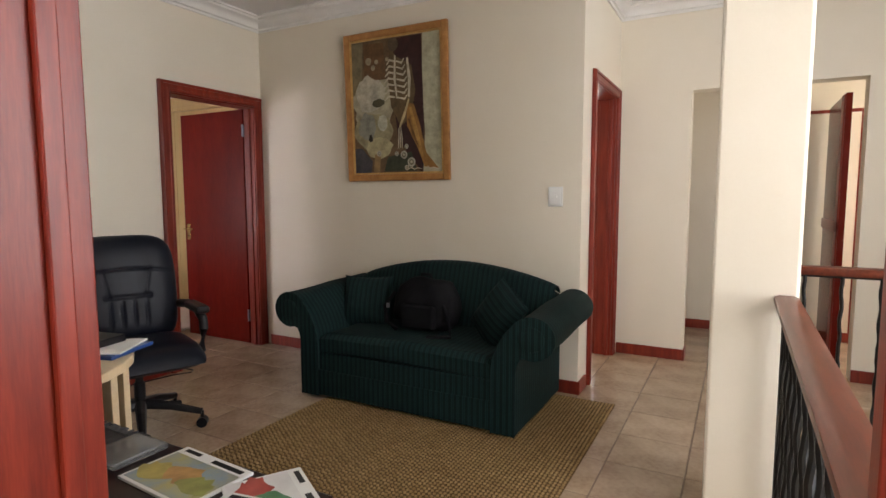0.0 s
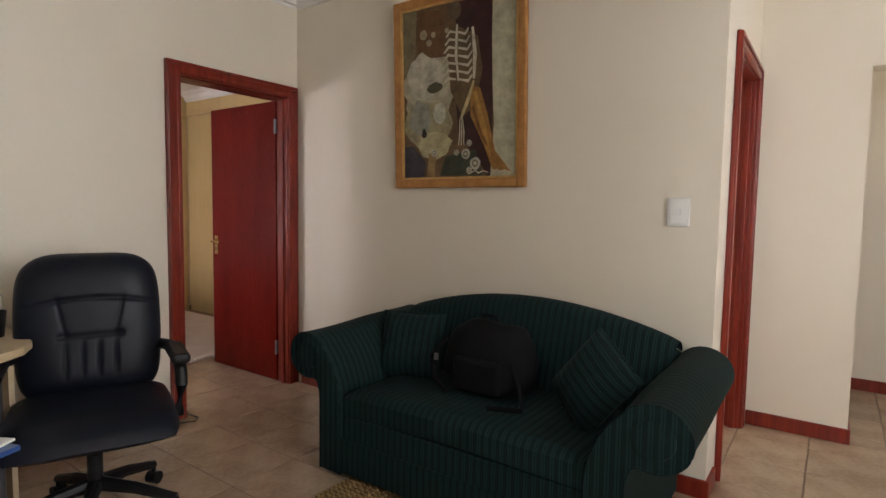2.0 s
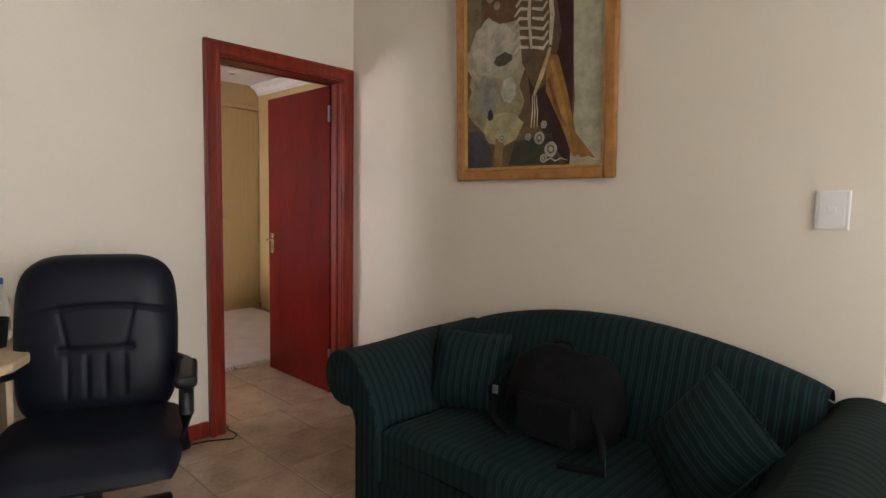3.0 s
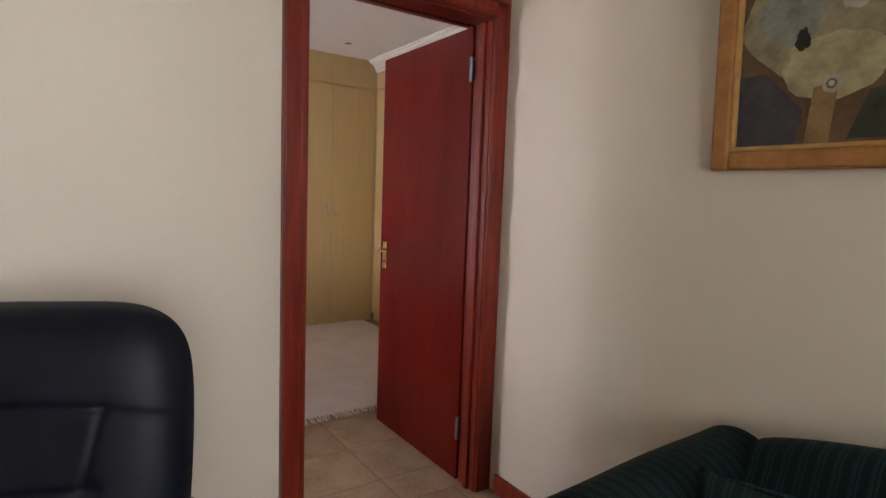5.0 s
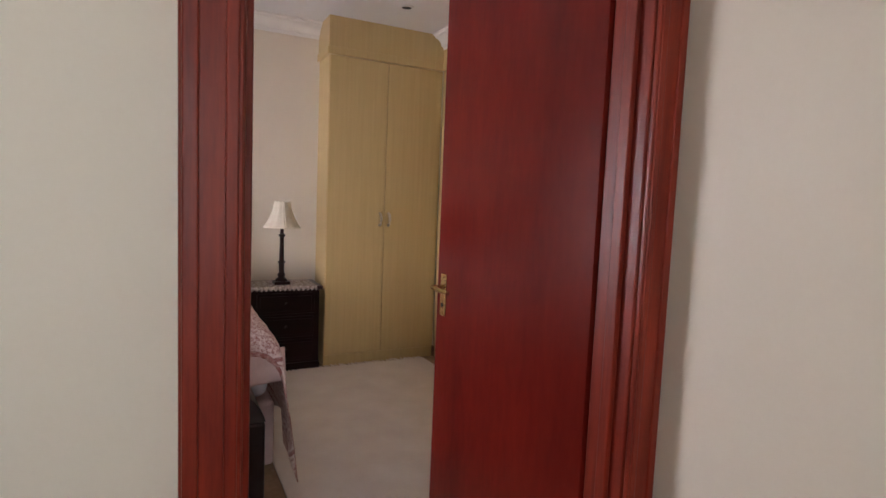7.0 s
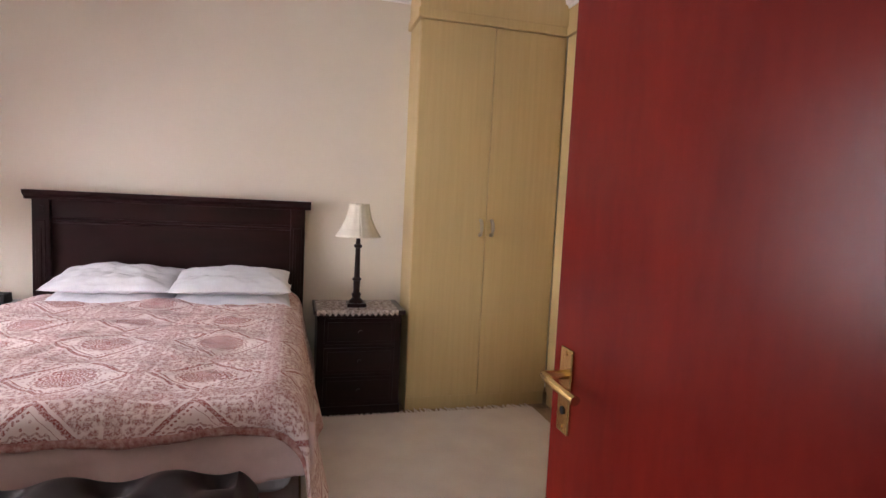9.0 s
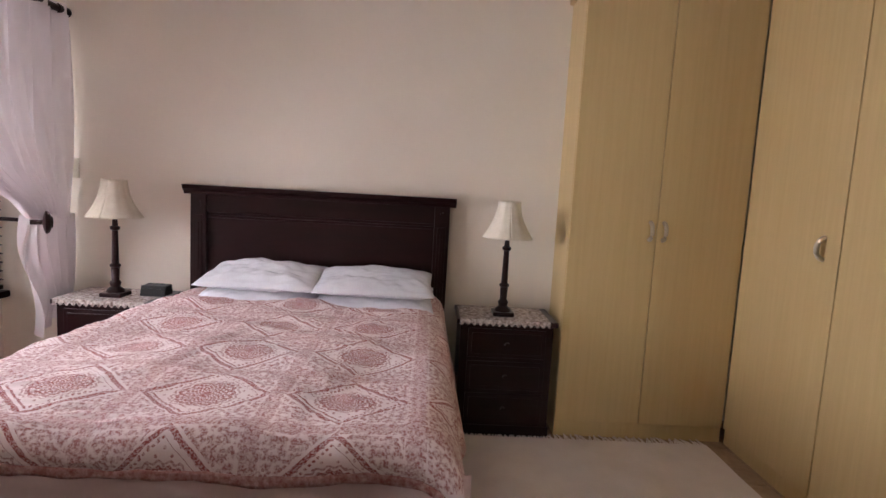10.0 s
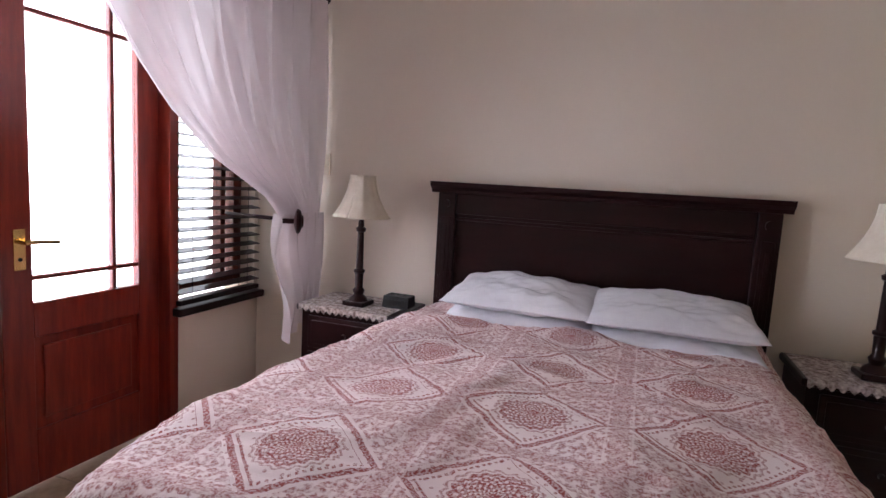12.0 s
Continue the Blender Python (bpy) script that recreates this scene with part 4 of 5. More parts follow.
def seat_fn(u, v):
    x, y = SX0 + 0.11 + (SX1 - SX0 - 0.22) * u, SF - 0.015 + 0.6 * v
    h = min(1, min(u, 1 - u) * 14, v * 9 + 0.0)
    return Vector((x, y + (0.02 if v == 0 else 0), 0.3 + 0.115 * math.sqrt(max(0, h * (2 - h))) + 0.015 * math.sin(math.pi * u) + 0.006 * noise.noise(Vector((u * 4, v * 3, 3)))))


part("seat_cushion", surface(seat_fn, 50, 30), M_GREEN, sofa, smooth=True)


def arm(side):
    """Rolled arm; side -1 stands at the low-x end."""
    face = SX0 if side < 0 else SX1
    turned = [(0.09 + 0.118 * math.cos(radians(k)), 0.552 + 0.108 * math.sin(radians(k))) for k in range(-112, 153, 8)]
    shape = [(0, 0.02), (0, 0.2), (0, 0.36), (0.006, 0.41), (0.022, 0.442)] + turned + [(-0.05, 0.565), (-0.085, 0.51), (-0.115, 0.44), (-0.13, 0.36), (-0.13, 0.02)]
    n = len(shape) - 1

    def skin(u, v):
        o, z = shape[min(n, round(u * n))]
        return Vector((face + side * o, SF + (SB + 0.02 - SF) * v, z + 0.03 * v * (z > 0.4) + 0.003 * math.sin(9 * v + 4 * u)))
    part("arm_roll", surface(skin, n, 14), M_GREENY, sofa, smooth=True)
    part("arm_face", prism([(face + side * o, z) for o, z in shape], 1, SF - 0.016, SF + 0.002, 0.006), M_GREEN, sofa, smooth=True)
    part("piping", tube([(face + side * o, SF - 0.013, z) for o, z in shape], 0.005, 6), M_GREEN, sofa)
    disc = [(face + side * (0.09 + 0.07 * math.cos(2 * math.pi * k / 24)), 0.55 + 0.064 * math.sin(2 * math.pi * k / 24)) for k in range(24)]
    part("arm_rosette", prism(disc, 1, SF - 0.024, SF - 0.015, 0.006), M_GREEN, sofa, smooth=True)


arm(-1)
arm(1)


def back_fn(u, v, off):
    x = SX0 - 0.0 + (SX1 - SX0) * u
    crest = 0.655 + 0.125 * math.sin(math.pi * min(1, max(0, u))) ** 0.8
    z = 0.36 + (crest - 0.36) * min(1, v / 0.75)
    y = -0.3 + 0.13 * min(1, v / 0.75)
    if v > 0.75:
        a = (v - 0.75) / 0.25 * math.pi
        y, z = -0.105 - 0.065 * math.cos(a), crest + 0.055 * math.sin(a)
    return Vector((x, y, z))


part("backrest", surface(lambda u, v: back_fn(u, v, 0), 50, 28), M_GREEN, sofa, smooth=True)
crest_out = [(SX0, 0.3)] + [(SX0 + (SX1 - SX0) * k / 24, 0.655 + 0.125 * math.sin(math.pi * k / 24) ** 0.8) for k in range(25)] + [(SX1, 0.3)]
part("back_panel", prism(crest_out, 1, -0.12, SB, 0.006), M_GREEN, sofa)
part("valance", box(SX0 + 0.13, SX1 - 0.13, SF - 0.008, SF, 0.03, 0.19, 0.003), M_GREEN, sofa)


def scatter(cx, cy, cz, tilt, turn, lean, size, label, m):
    def f(u, v, s):
        a, b = 2 * u - 1, 2 * v - 1
        h = (max(0, 1 - abs(a) ** 2.6) * max(0, 1 - abs(b) ** 2.6)) ** 0.6
        k = 1 - 0.1 * (1 - abs(a)) * abs(b)
        return Vector((size * a * (1 - 0.09 * (1 - b * b)), size * b * (1 - 0.09 * (1 - a * a)), s * 0.075 * h + 0.008 * h * noise.noise(Vector((a * 4, b * 4, cx)))))
    bm = surface(lambda u, v: f(u, v, 1), 24, 24)
    surface(lambda u, v: f(u, v, -1), 24, 24, bm=bm)
    bmesh.ops.remove_doubles(bm, verts=bm.verts, dist=0.002)
    c = thing("scatter_cushion", (cx, cy, cz), label, "cushion", "sofa cushions")
    c["own_axes"] = True
    c.matrix_basis = pose(cx, cy, cz, tilt, lean, turn)
    part("cover", bm, m, c, smooth=True)
    part("piping", tube([(size * 0.96 * math.copysign(abs(math.cos(t)) ** 0.35, math.cos(t)), size * 0.96 * math.copysign(abs(math.sin(t)) ** 0.35, math.sin(t)), 0) for t in [2 * math.pi * k / 60 + 0.01 for k in range(61)]], 0.004, 6), M_GREEN, c)


scatter(1.4, -0.42, 0.565, 68, 18, 0, 0.175, "green striped scatter cushion leaning in the sofa corner", M_GREEN)
scatter(2.38, -0.47, 0.575, 62, -40, 25, 0.175, "dark green scatter cushion leaning on the sofa arm", M_GREENY)

bp = thing("backpack", (1.87, -0.42, 0.43), "black nylon backpack resting on the sofa seat", "backpack")


def pack(u, v):
    a = 2 * math.pi * u
    b = math.pi * (v - 0.5)
    ca, sa = math.cos(a), math.sin(a)
    s = lambda q, e: math.copysign(abs(q) ** e, q)
    r = s(math.cos(b), 0.55)
    p = Vector((0.225 * s(ca, 0.7) * r, 0.12 * s(sa, 0.75) * r, 0.165 * s(math.sin(b), 0.6)))
    p.x *= 1 - 0.22 * max(0, p.z / 0.165)
    p += Vector((noise.noise(p * 9), noise.noise(p * 9 + Vector((5, 0, 0))), noise.noise(p * 9 + Vector((0, 5, 0))))) * 0.022
    p = pose(0, 0, 0, -20, 4, 0) @ p
    return p + Vector((1.87, -0.42, 0.585))


part("bag", surface(pack, 48, 30), M_PACK, bp, smooth=True)
part("pocket", box(1.76, 2.0, -0.575, -0.53, 0.45, 0.6, 0.02, seg=3), M_PACK, bp)
part("strap", tube([(1.68, -0.5, 0.66), (1.64, -0.56, 0.58), (1.66, -0.57, 0.48), (1.74, -0.58, 0.44)], 0.012), M_PACK, bp)
part("strap", tube([(2.03, -0.5, 0.6), (2.1, -0.56, 0.5), (2.14, -0.62, 0.445), (2.0, -0.66, 0.437)], 0.012), M_PACK, bp)
part("grab_loop", tube([(1.82, -0.4, 0.74), (1.83, -0.42, 0.775), (1.89, -0.42, 0.775), (1.9, -0.4, 0.74)], 0.009), M_PACK, bp)
part("buckle", box(1.665, 1.685, -0.583, -0.572, 0.57, 0.6, 0.002), M_STEEL, bp, "small silver buckle")

# jute rug
M_JUTE2 = mat("jute_dark", (0.16, 0.1, 0.045), (0.09, 0.055, 0.025), 0.95, scale=40, bump=0.6, fine=180, spec=0.1)
jr = thing("jute_rug", (2.2, -0.9, 0), "woven brown jute rug under the sofa", "rug")
RX0, RX1, RY0, RY1 = 1.36, 2.99, -1.86, -0.08
part("backing", box(RX0, RX1, RY0, RY1, 0.001, 0.006), M_JUTE2, jr)
verts, faces = [], []
nx, ny = 84, 70
for i in range(nx):
    for j in range(ny):
        cx, cy = RX0 + (RX1 - RX0) * (i + 0.5) / nx, RY0 + (RY1 - RY0) * (j + 0.5 * (1 + 0.5 * (i % 2))) / (ny + 0.5)
        if cx > SX0 + 0.1 and cx < SX1 - 0.1 and cy > SF + 0.15:
            continue
        hx, hy = 0.0086, 0.0108
        t = random.uniform(-0.25, 0.25)
        h = 0.0115 + random.uniform(-0.0015, 0.0015)
        n0 = len(verts)
        for dx, dy, z in ((-hx, 0, 0.006), (0, -hy, 0.006), (hx, 0, 0.006), (0, hy, 0.006), (-hx * 0.5, -hy * 0.45, h), (hx * 0.5, -hy * 0.45, h), (hx * 0.5, hy * 0.45, h), (-hx * 0.5, hy * 0.45, h)):
            verts.append((cx - 2.2 + dx * math.cos(t) - dy * math.sin(t), cy + 0.9 + dx * math.sin(t) + dy * math.cos(t), z))
        faces += [[n0 + k for k in q] for q in ((4, 5, 6, 7), (0, 1, 5, 4), (1, 2, 6, 5), (2, 3, 7, 6), (3, 0, 4, 7))]
me = bpy.data.meshes.new("weave")
me.from_pydata(verts, [], faces)
me.materials.append(M_JUTE)
for f in me.polygons:
    f.use_smooth = True
wv = tagged(new("weave", me), kind="stuff")
wv.parent = jr

# ---- painting ----
PX0, PX1, PZ0, PZ1 = 0.957, 1.829, 1.383, 2.455
pic = thing("framed_painting", (1.37, -0.02, 1.39), "large brown and ivory painting in a gilded frame", "painting")
ORDER = ((PX0, PX0 + 0.05, PZ0, PZ1), (PX1 - 0.05, PX1, PZ0, PZ1), (PX0 + 0.05, PX1 - 0.05, PZ0, PZ0 + 0.05), (PX0 + 0.05, PX1 - 0.05, PZ1 - 0.05, PZ1))
for x0, x1, z0, z1 in ORDER:
    fm = part("frame", box(x0, x1, -0.032, -0.002, z0, z1, 0.008), M_GILT, pic, "gilded wooden frame")
M_GOLD = mat("bright_gilt", (0.62, 0.38, 0.13), (0.45, 0.25, 0.08), 0.3, 0.4, scale=22)
e = 0.05
for x0, x1, z0, z1 in ((PX0 + e, PX0 + e + 0.012, PZ0 + e, PZ1 - e), (PX1 - e - 0.012, PX1 - e, PZ0 + e, PZ1 - e), (PX0 + e + 0.012, PX1 - e - 0.012, PZ0 + e, PZ0 + e + 0.012), (PX0 + e + 0.012, PX1 - e - 0.012, PZ1 - e - 0.012, PZ1 - e)):
    part("slip", box(x0, x1, -0.026, -0.002, z0, z1, 0.003), M_GOLD, pic)
part("canvas", box(PX0 + e, PX1 - e, -0.012, -0.003, PZ0 + e, PZ1 - e), paint("umber_ground", (0.16, 0.1, 0.05), 0.45, 7), pic)
CW, CH = PX1 - PX0 - 2 * e, PZ1 - PZ0 - 2 * e
PAINTS = {}


def patch(pts, colour, level, k=0.7):
    """A flat painted shape; pts are shares of the canvas, from its lower left."""
    key = colour
    if key not in PAINTS:
        PAINTS[key] = paint("oil_colour", colour, k, 16)
    y = -0.0125 - 0.0006 * level
    bm = prism([(PX0 + e + CW * a, PZ0 + e + CH * b) for a, b in pts], 1, y, y + 0.0004)
    part("painted_shape", bm, PAINTS[key], pic)


def blob(cx, cy, rx, ry, colour, level, n=26, rough=0.12, seed=0):
    patch([(cx + rx * math.cos(2 * math.pi * k / n) * (1 + rough * noise.noise(Vector((math.cos(2 * math.pi * k / n) * 2, math.sin(2 * math.pi * k / n) * 2, seed)))), cy + ry * math.sin(2 * math.pi * k / n) * (1 + rough * noise.noise(Vector((math.cos(2 * math.pi * k / n) * 2, math.sin(2 * math.pi * k / n) * 2, seed + 7))))) for k in range(n)], colour, level)


def stroke(pts, w, colour, level):
    l, r = [], []
    for i, (x, y) in enumerate(pts):
        x0, y0 = pts[max(0, i - 1)]
        x1, y1 = pts[min(len(pts) - 1, i + 1)]
        d = math.hypot(x1 - x0, y1 - y0) or 1
        nx_, ny_ = -(y1 - y0) / d, (x1 - x0) / d
        ww = w * (1 - 0.4 * abs(2 * i / (len(pts) - 1) - 1))
        l.append((x + nx_ * ww, y + ny_ * ww))
        r.append((x - nx_ * ww, y - ny_ * ww))
    patch(l + r[::-1], colour, level)


patch([(0.78, 0), (1, 0), (1, 1), (0.8, 1), (0.79, 0.6), (0.81, 0.3)], (0.42, 0.4, 0.28), 1, 0.85)
patch([(0.52, 0.25), (0.78, 0.0), (0.8, 0.4), (0.79, 0.98), (0.5, 0.98), (0.47, 0.6)], (0.045, 0.015, 0.015), 2)
patch([(0, 0.55), (0.12, 0.6), (0.15, 1), (0, 1)], (0.2, 0.16, 0.09), 2)
patch([(0.15, 0.62), (0.4, 0.7), (0.38, 0.96), (0.16, 0.97)], (0.15, 0.075, 0.03), 2)
patch([(0, 0), (0.2, 0), (0.22, 0.1), (0.1, 0.2), (0, 0.2)], (0.07, 0.065, 0.075), 2)
patch([(0.35, 0.02), (0.72, 0.02), (0.66, 0.16), (0.4, 0.13)], (0.05, 0.055, 0.035), 3)
blob(0.25, 0.52, 0.24, 0.2, (0.4, 0.36, 0.25), 3, seed=1, rough=0.25)
blob(0.22, 0.6, 0.17, 0.13, (0.5, 0.46, 0.36), 4, seed=4, rough=0.35)
blob(0.24, 0.32, 0.23, 0.13, (0.33, 0.29, 0.17), 4, seed=8, rough=0.3)
blob(0.3, 0.2, 0.15, 0.08, (0.45, 0.39, 0.22), 5, seed=11, rough=0.3)
blob(0.17, 0.36, 0.1, 0.1, (0.27, 0.27, 0.22), 5, seed=14, rough=0.3)
blob(0.35, 0.38, 0.055, 0.06, (0.5, 0.48, 0.38), 6, seed=15, rough=0.3)
blob(0.31, 0.53, 0.07, 0.03, (0.1, 0.09, 0.05), 6, seed=16, rough=0.4)
blob(0.21, 0.27, 0.022, 0.028, (0.03, 0.025, 0.015), 6, seed=17, rough=0.4)
patch([(0.46, 0.92), (0.52, 0.85), (0.68, 0.78), (0.72, 0.6), (0.66, 0.4), (0.55, 0.35), (0.45, 0.5), (0.42, 0.75)], (0.13, 0.085, 0.04), 4)
blob(0.49, 0.94, 0.055, 0.05, (0.11, 0.08, 0.05), 5, seed=20)
patch([(0.62, 0.52), (0.7, 0.5), (0.76, 0.35), (0.82, 0.15), (0.95, 0.03), (0.8, 0.05), (0.72, 0.2), (0.62, 0.35)], (0.3, 0.15, 0.04), 5)
stroke([(0.66, 0.48), (0.72, 0.3), (0.78, 0.12)], 0.02, (0.42, 0.23, 0.06), 6)
stroke([(0.64, 0.4), (0.7, 0.26), (0.76, 0.18)], 0.012, (0.17, 0.08, 0.02), 6)
patch([(0.25, 0.15), (0.32, 0.16), (0.3, 0.0), (0.23, 0.0)], (0.3, 0.19, 0.08), 6)
IVORY = (0.56, 0.5, 0.38)
for k in range(7):
    y = 0.83 - 0.043 * k
    s = 0.1 + 0.012 * min(k, 3)
    stroke([(0.5 - s * 0.85, y - 0.03), (0.5 - s * 0.5, y), (0.5, y - 0.012)], 0.0085, IVORY, 7)
    stroke([(0.52, y - 0.012), (0.52 + s * 0.6, y - 0.03), (0.52 + s * 0.85, y + 0.0)], 0.0085, IVORY, 7)
stroke([(0.51, 0.86), (0.5, 0.7), (0.52, 0.55)], 0.012, IVORY, 8)
stroke([(0.64, 0.83), (0.66, 0.68), (0.65, 0.55)], 0.016, IVORY, 8)
stroke([(0.65, 0.54), (0.59, 0.42), (0.54, 0.34)], 0.014, (0.5, 0.4, 0.22), 8)
for k in range(3):
    stroke([(0.53 + 0.012 * k, 0.34), (0.53 + 0.018 * k, 0.26), (0.52 + 0.022 * k, 0.19)], 0.005, IVORY, 8)
for cx, cy, r in ((0.58, 0.14, 0.03), (0.66, 0.085, 0.036), (0.5, 0.15, 0.017), (0.61, 0.2, 0.018), (0.61, 0.045, 0.02), (0.3, 0.155, 0.022)):
    blob(cx, cy, r * 1.2, r, (0.42, 0.4, 0.33), 7, 20)
    blob(cx, cy, r * 0.7, r * 0.58, (0.16, 0.14, 0.09), 8, 16)
    blob(cx, cy, r * 0.4, r * 0.33, (0.5, 0.47, 0.36), 9, 12)
for cx, cy, r in ((0.21, 0.84, 0.028), (0.3, 0.83, 0.017), (0.26, 0.79, 0.02), (0.42, 0.84, 0.015)):
    blob(cx, cy, r * 1.2, r, (0.36, 0.3, 0.2), 5, 18)
stroke([(0.62, 0.03), (0.66, 0.045), (0.69, 0.03), (0.73, 0.042), (0.77, 0.032)], 0.004, IVORY, 10)
stroke([(0.81, 0.033), (0.84, 0.05), (0.86, 0.034), (0.9, 0.042), (0.95, 0.03)], 0.004, IVORY, 10)

# the picture leans forward a little from its hook
pic.matrix_basis = PLACE[pic] @ pose(0, 0, 0, 2.2)

# light switch
ls = thing("light_switch", (2.57, 0, 1.27), "white plastic light switch on the cream wall", "switch")
part("plate", box(2.527, 2.621, -0.012, 0, 1.203, 1.328, 0.004), M_WHITE, ls)
part("rim", box(2.539, 2.609, -0.015, -0.012, 1.215, 1.316, 0.002), M_WHITE, ls)
part("rocker", box(2.562, 2.586, -0.021, -0.015, 1.255, 1.277, 0.002), M_WHITE, ls)

# ---- office chair ----
chair = thing("office_chair", (0.792, -1.664, 0), "black leather swivel office chair with armrests", "office chair", turn=-22)
chair["own_axes"] = True  # faces +x in its own axes


def leather(fn_u, nu, nv, name):
    return part(name, surface(fn_u, nu, nv), M_LEATHER, chair, smooth=True)


def back_shape(u, v, side):
    a, b = 2 * u - 1, 2 * v - 1
    h = (max(0, 1 - abs(a) ** 5) * max(0, 1 - abs(b) ** 6)) ** 0.5
    half = 0.255 + 0.012 * math.sin(math.pi * v) - 0.02 * max(0, b) ** 4
    y = half * a * (1 - 0.12 * abs(b) ** 8)
    z = 0.475 + 0.575 * v - 0.03 * abs(a) ** 5 * max(0, b) ** 2
    x = -0.2 - 0.1 * v
    if side > 0:
        dent = 0.0
        for s in (-1, 1):
            dent += 0.004 * math.exp(-(((y - s * 0.12) / 0.02) ** 2 + ((z - 0.87) / 0.018) ** 2))
            dent += 0.006 * math.exp(-(((y - s * 0.1) / 0.02) ** 2 + ((z - 0.72) / 0.018) ** 2))
        dent += 0.006 * math.exp(-(((z - 0.87 + 0.01 * (a * 2) ** 2) / 0.008) ** 2))
        dent += 0.005 * math.exp(-(((z - 0.715) / 0.01) ** 2)) * (abs(y) < 0.12)
        if 0.53 < z < 0.71:
            for yy in (-0.09, -0.03, 0.03, 0.09):
                dent += 0.008 * math.exp(-(((y - yy) / 0.008) ** 2)) * math.sin(math.pi * (z - 0.53) / 0.18)
        if 0.715 < z < 0.87:
            for s in (-1, 1):
                dent += 0.004 * math.exp(-(((y - s * (0.09 + 0.2 * (z - 0.72))) / 0.007) ** 2))
        x += h * 0.075 - dent * h
    else:
        x -= h * 0.03
    return Vector((x, y, z))


leather(lambda u, v: back_shape(u, v, 1), 90, 110, "backrest")
leather(lambda u, v: back_shape(u, v, -1), 24, 24, "back_shell")


def seat_shape(u, v, side):
    a, b = 2 * u - 1, 2 * v - 1
    h = (max(0, 1 - abs(a) ** 5) * max(0, 1 - abs(b) ** 5)) ** 0.5
    x = 0.03 + 0.275 * b
    y = 0.285 * a * (1 - 0.1 * abs(b) ** 6)
    droop = 0.04 * max(0, b) ** 3
    return Vector((x, y, 0.44 - droop + (0.06 * h if side > 0 else -0.05 * h)))


leather(lambda u, v: seat_shape(u, v, 1), 40, 40, "seat")
leather(lambda u, v: seat_shape(u, v, -1), 20, 20, "seat_underside")
for s in (-1, 1):
    pts = [(0.1, s * 0.25, 0.41), (0.13, s * 0.29, 0.43), (0.15, s * 0.3, 0.55), (0.14, s * 0.3, 0.6), (0.05, s * 0.3, 0.64), (-0.12, s * 0.295, 0.65), (-0.22, s * 0.26, 0.64)]
    part("armrest", tube(pts, 0.024, 12), M_PLASTIC, chair, smooth=True)
    part("arm_pad", box(-0.1, 0.16, s * 0.3 - 0.036, s * 0.3 + 0.036, 0.63, 0.672, 0.016), M_PLASTIC, chair)
part("gas_lift", lathe([(0.028, 0.12), (0.028, 0.27), (0.02, 0.275), (0.02, 0.39)], 0, 0, 16), M_PLASTIC, chair)
part("mechanism", box(-0.1, 0.12, -0.08, 0.08, 0.375, 0.4, 0.01), M_PLASTIC, chair)
for k in range(5):
    a = 2 * math.pi * k / 5 + 1.08
    ca, sa = math.cos(a), math.sin(a)
    part("base_leg", tube([(0.02 * ca, 0.02 * sa, 0.15), (0.15 * ca, 0.15 * sa, 0.13), (0.31 * ca, 0.31 * sa, 0.085)], 0.03, 8, taper=0.6), M_PLASTIC, chair)
    c = part("castor", tube([(0.31 * ca - 0.025 * sa, 0.31 * sa + 0.025 * ca, 0.028), (0.31 * ca + 0.025 * sa, 0.31 * sa - 0.025 * ca, 0.028)], 0.028, 14), M_PLASTIC, chair)
    part("castor_stem", tube([(0.31 * ca, 0.31 * sa, 0.03), (0.31 * ca, 0.31 * sa, 0.09)], 0.01, 8), M_PLASTIC, c)

# ---- desk with its things ----
DZ = 0.72
desk = thing("desk", (0.9, -2.5, 0), "pale birch corner desk with a rounded end", "desk")
out = [(0.005, -2.975), (1.62, -2.975)] + [(1.5 + 0.42 * math.cos(a), -2.62 + 0.42 * math.sin(a)) for a in [radians(-55 + 13 * k) for k in range(12)]]
out += [(1.2, -2.2), (0.98, -2.17), (0.82, -2.06), (0.735, -1.94), (0.68, -1.85), (0.58, -1.79), (0.45, -1.765), (0.005, -1.76)]
part("tabletop", prism(out, 2, DZ - 0.032, DZ, 0.006), M_BIRCH, desk)
part("support_column", lathe([(0.075, 0), (0.075, DZ - 0.034)], 1.56, -2.5, 28), M_STEEL, desk, "grey metal column leg", smooth=True)
part("side_panel", box(1.58, 1.68, -2.33, -2.305, 0, DZ - 0.034, 0.002), M_BIRCH, desk)
part("side_panel", box(1.58, 1.68, -2.285, -2.262, 0, DZ - 0.034, 0.002), M_BIRCH, desk)
part("modesty_panel", box(0.2, 1.45, -2.62, -2.6, 0.05, DZ - 0.034, 0.002), M_BIRCH, desk)
part("end_panel", box(0.03, 0.5, -1.85, -1.83, 0, DZ - 0.034, 0.002), M_BIRCH, desk)
part("back_column", lathe([(0.05, 0), (0.05, DZ - 0.034)], 0.6, -1.95, 20), M_STEEL, desk, smooth=True)

pr = thing("printer", (1.55, -2.66, DZ), "black inkjet printer on the desk", "printer")
part("body", box(1.3, 1.8, -2.86, -2.46, DZ, DZ + 0.13, 0.02, seg=3), M_PLASTIC, pr)
part("lid", box(1.305, 1.795, -2.855, -2.465, DZ + 0.131, DZ + 0.165, 0.012), M_PLASTIC, pr)
part("output_tray", box(1.795, 1.83, -2.8, -2.52, DZ + 0.012, DZ + 0.03, 0.004), M_PLASTIC, pr)
part("control_strip", box(1.4, 1.6, -2.52, -2.475, DZ + 0.165, DZ + 0.168, 0.001), M_STEEL, pr)


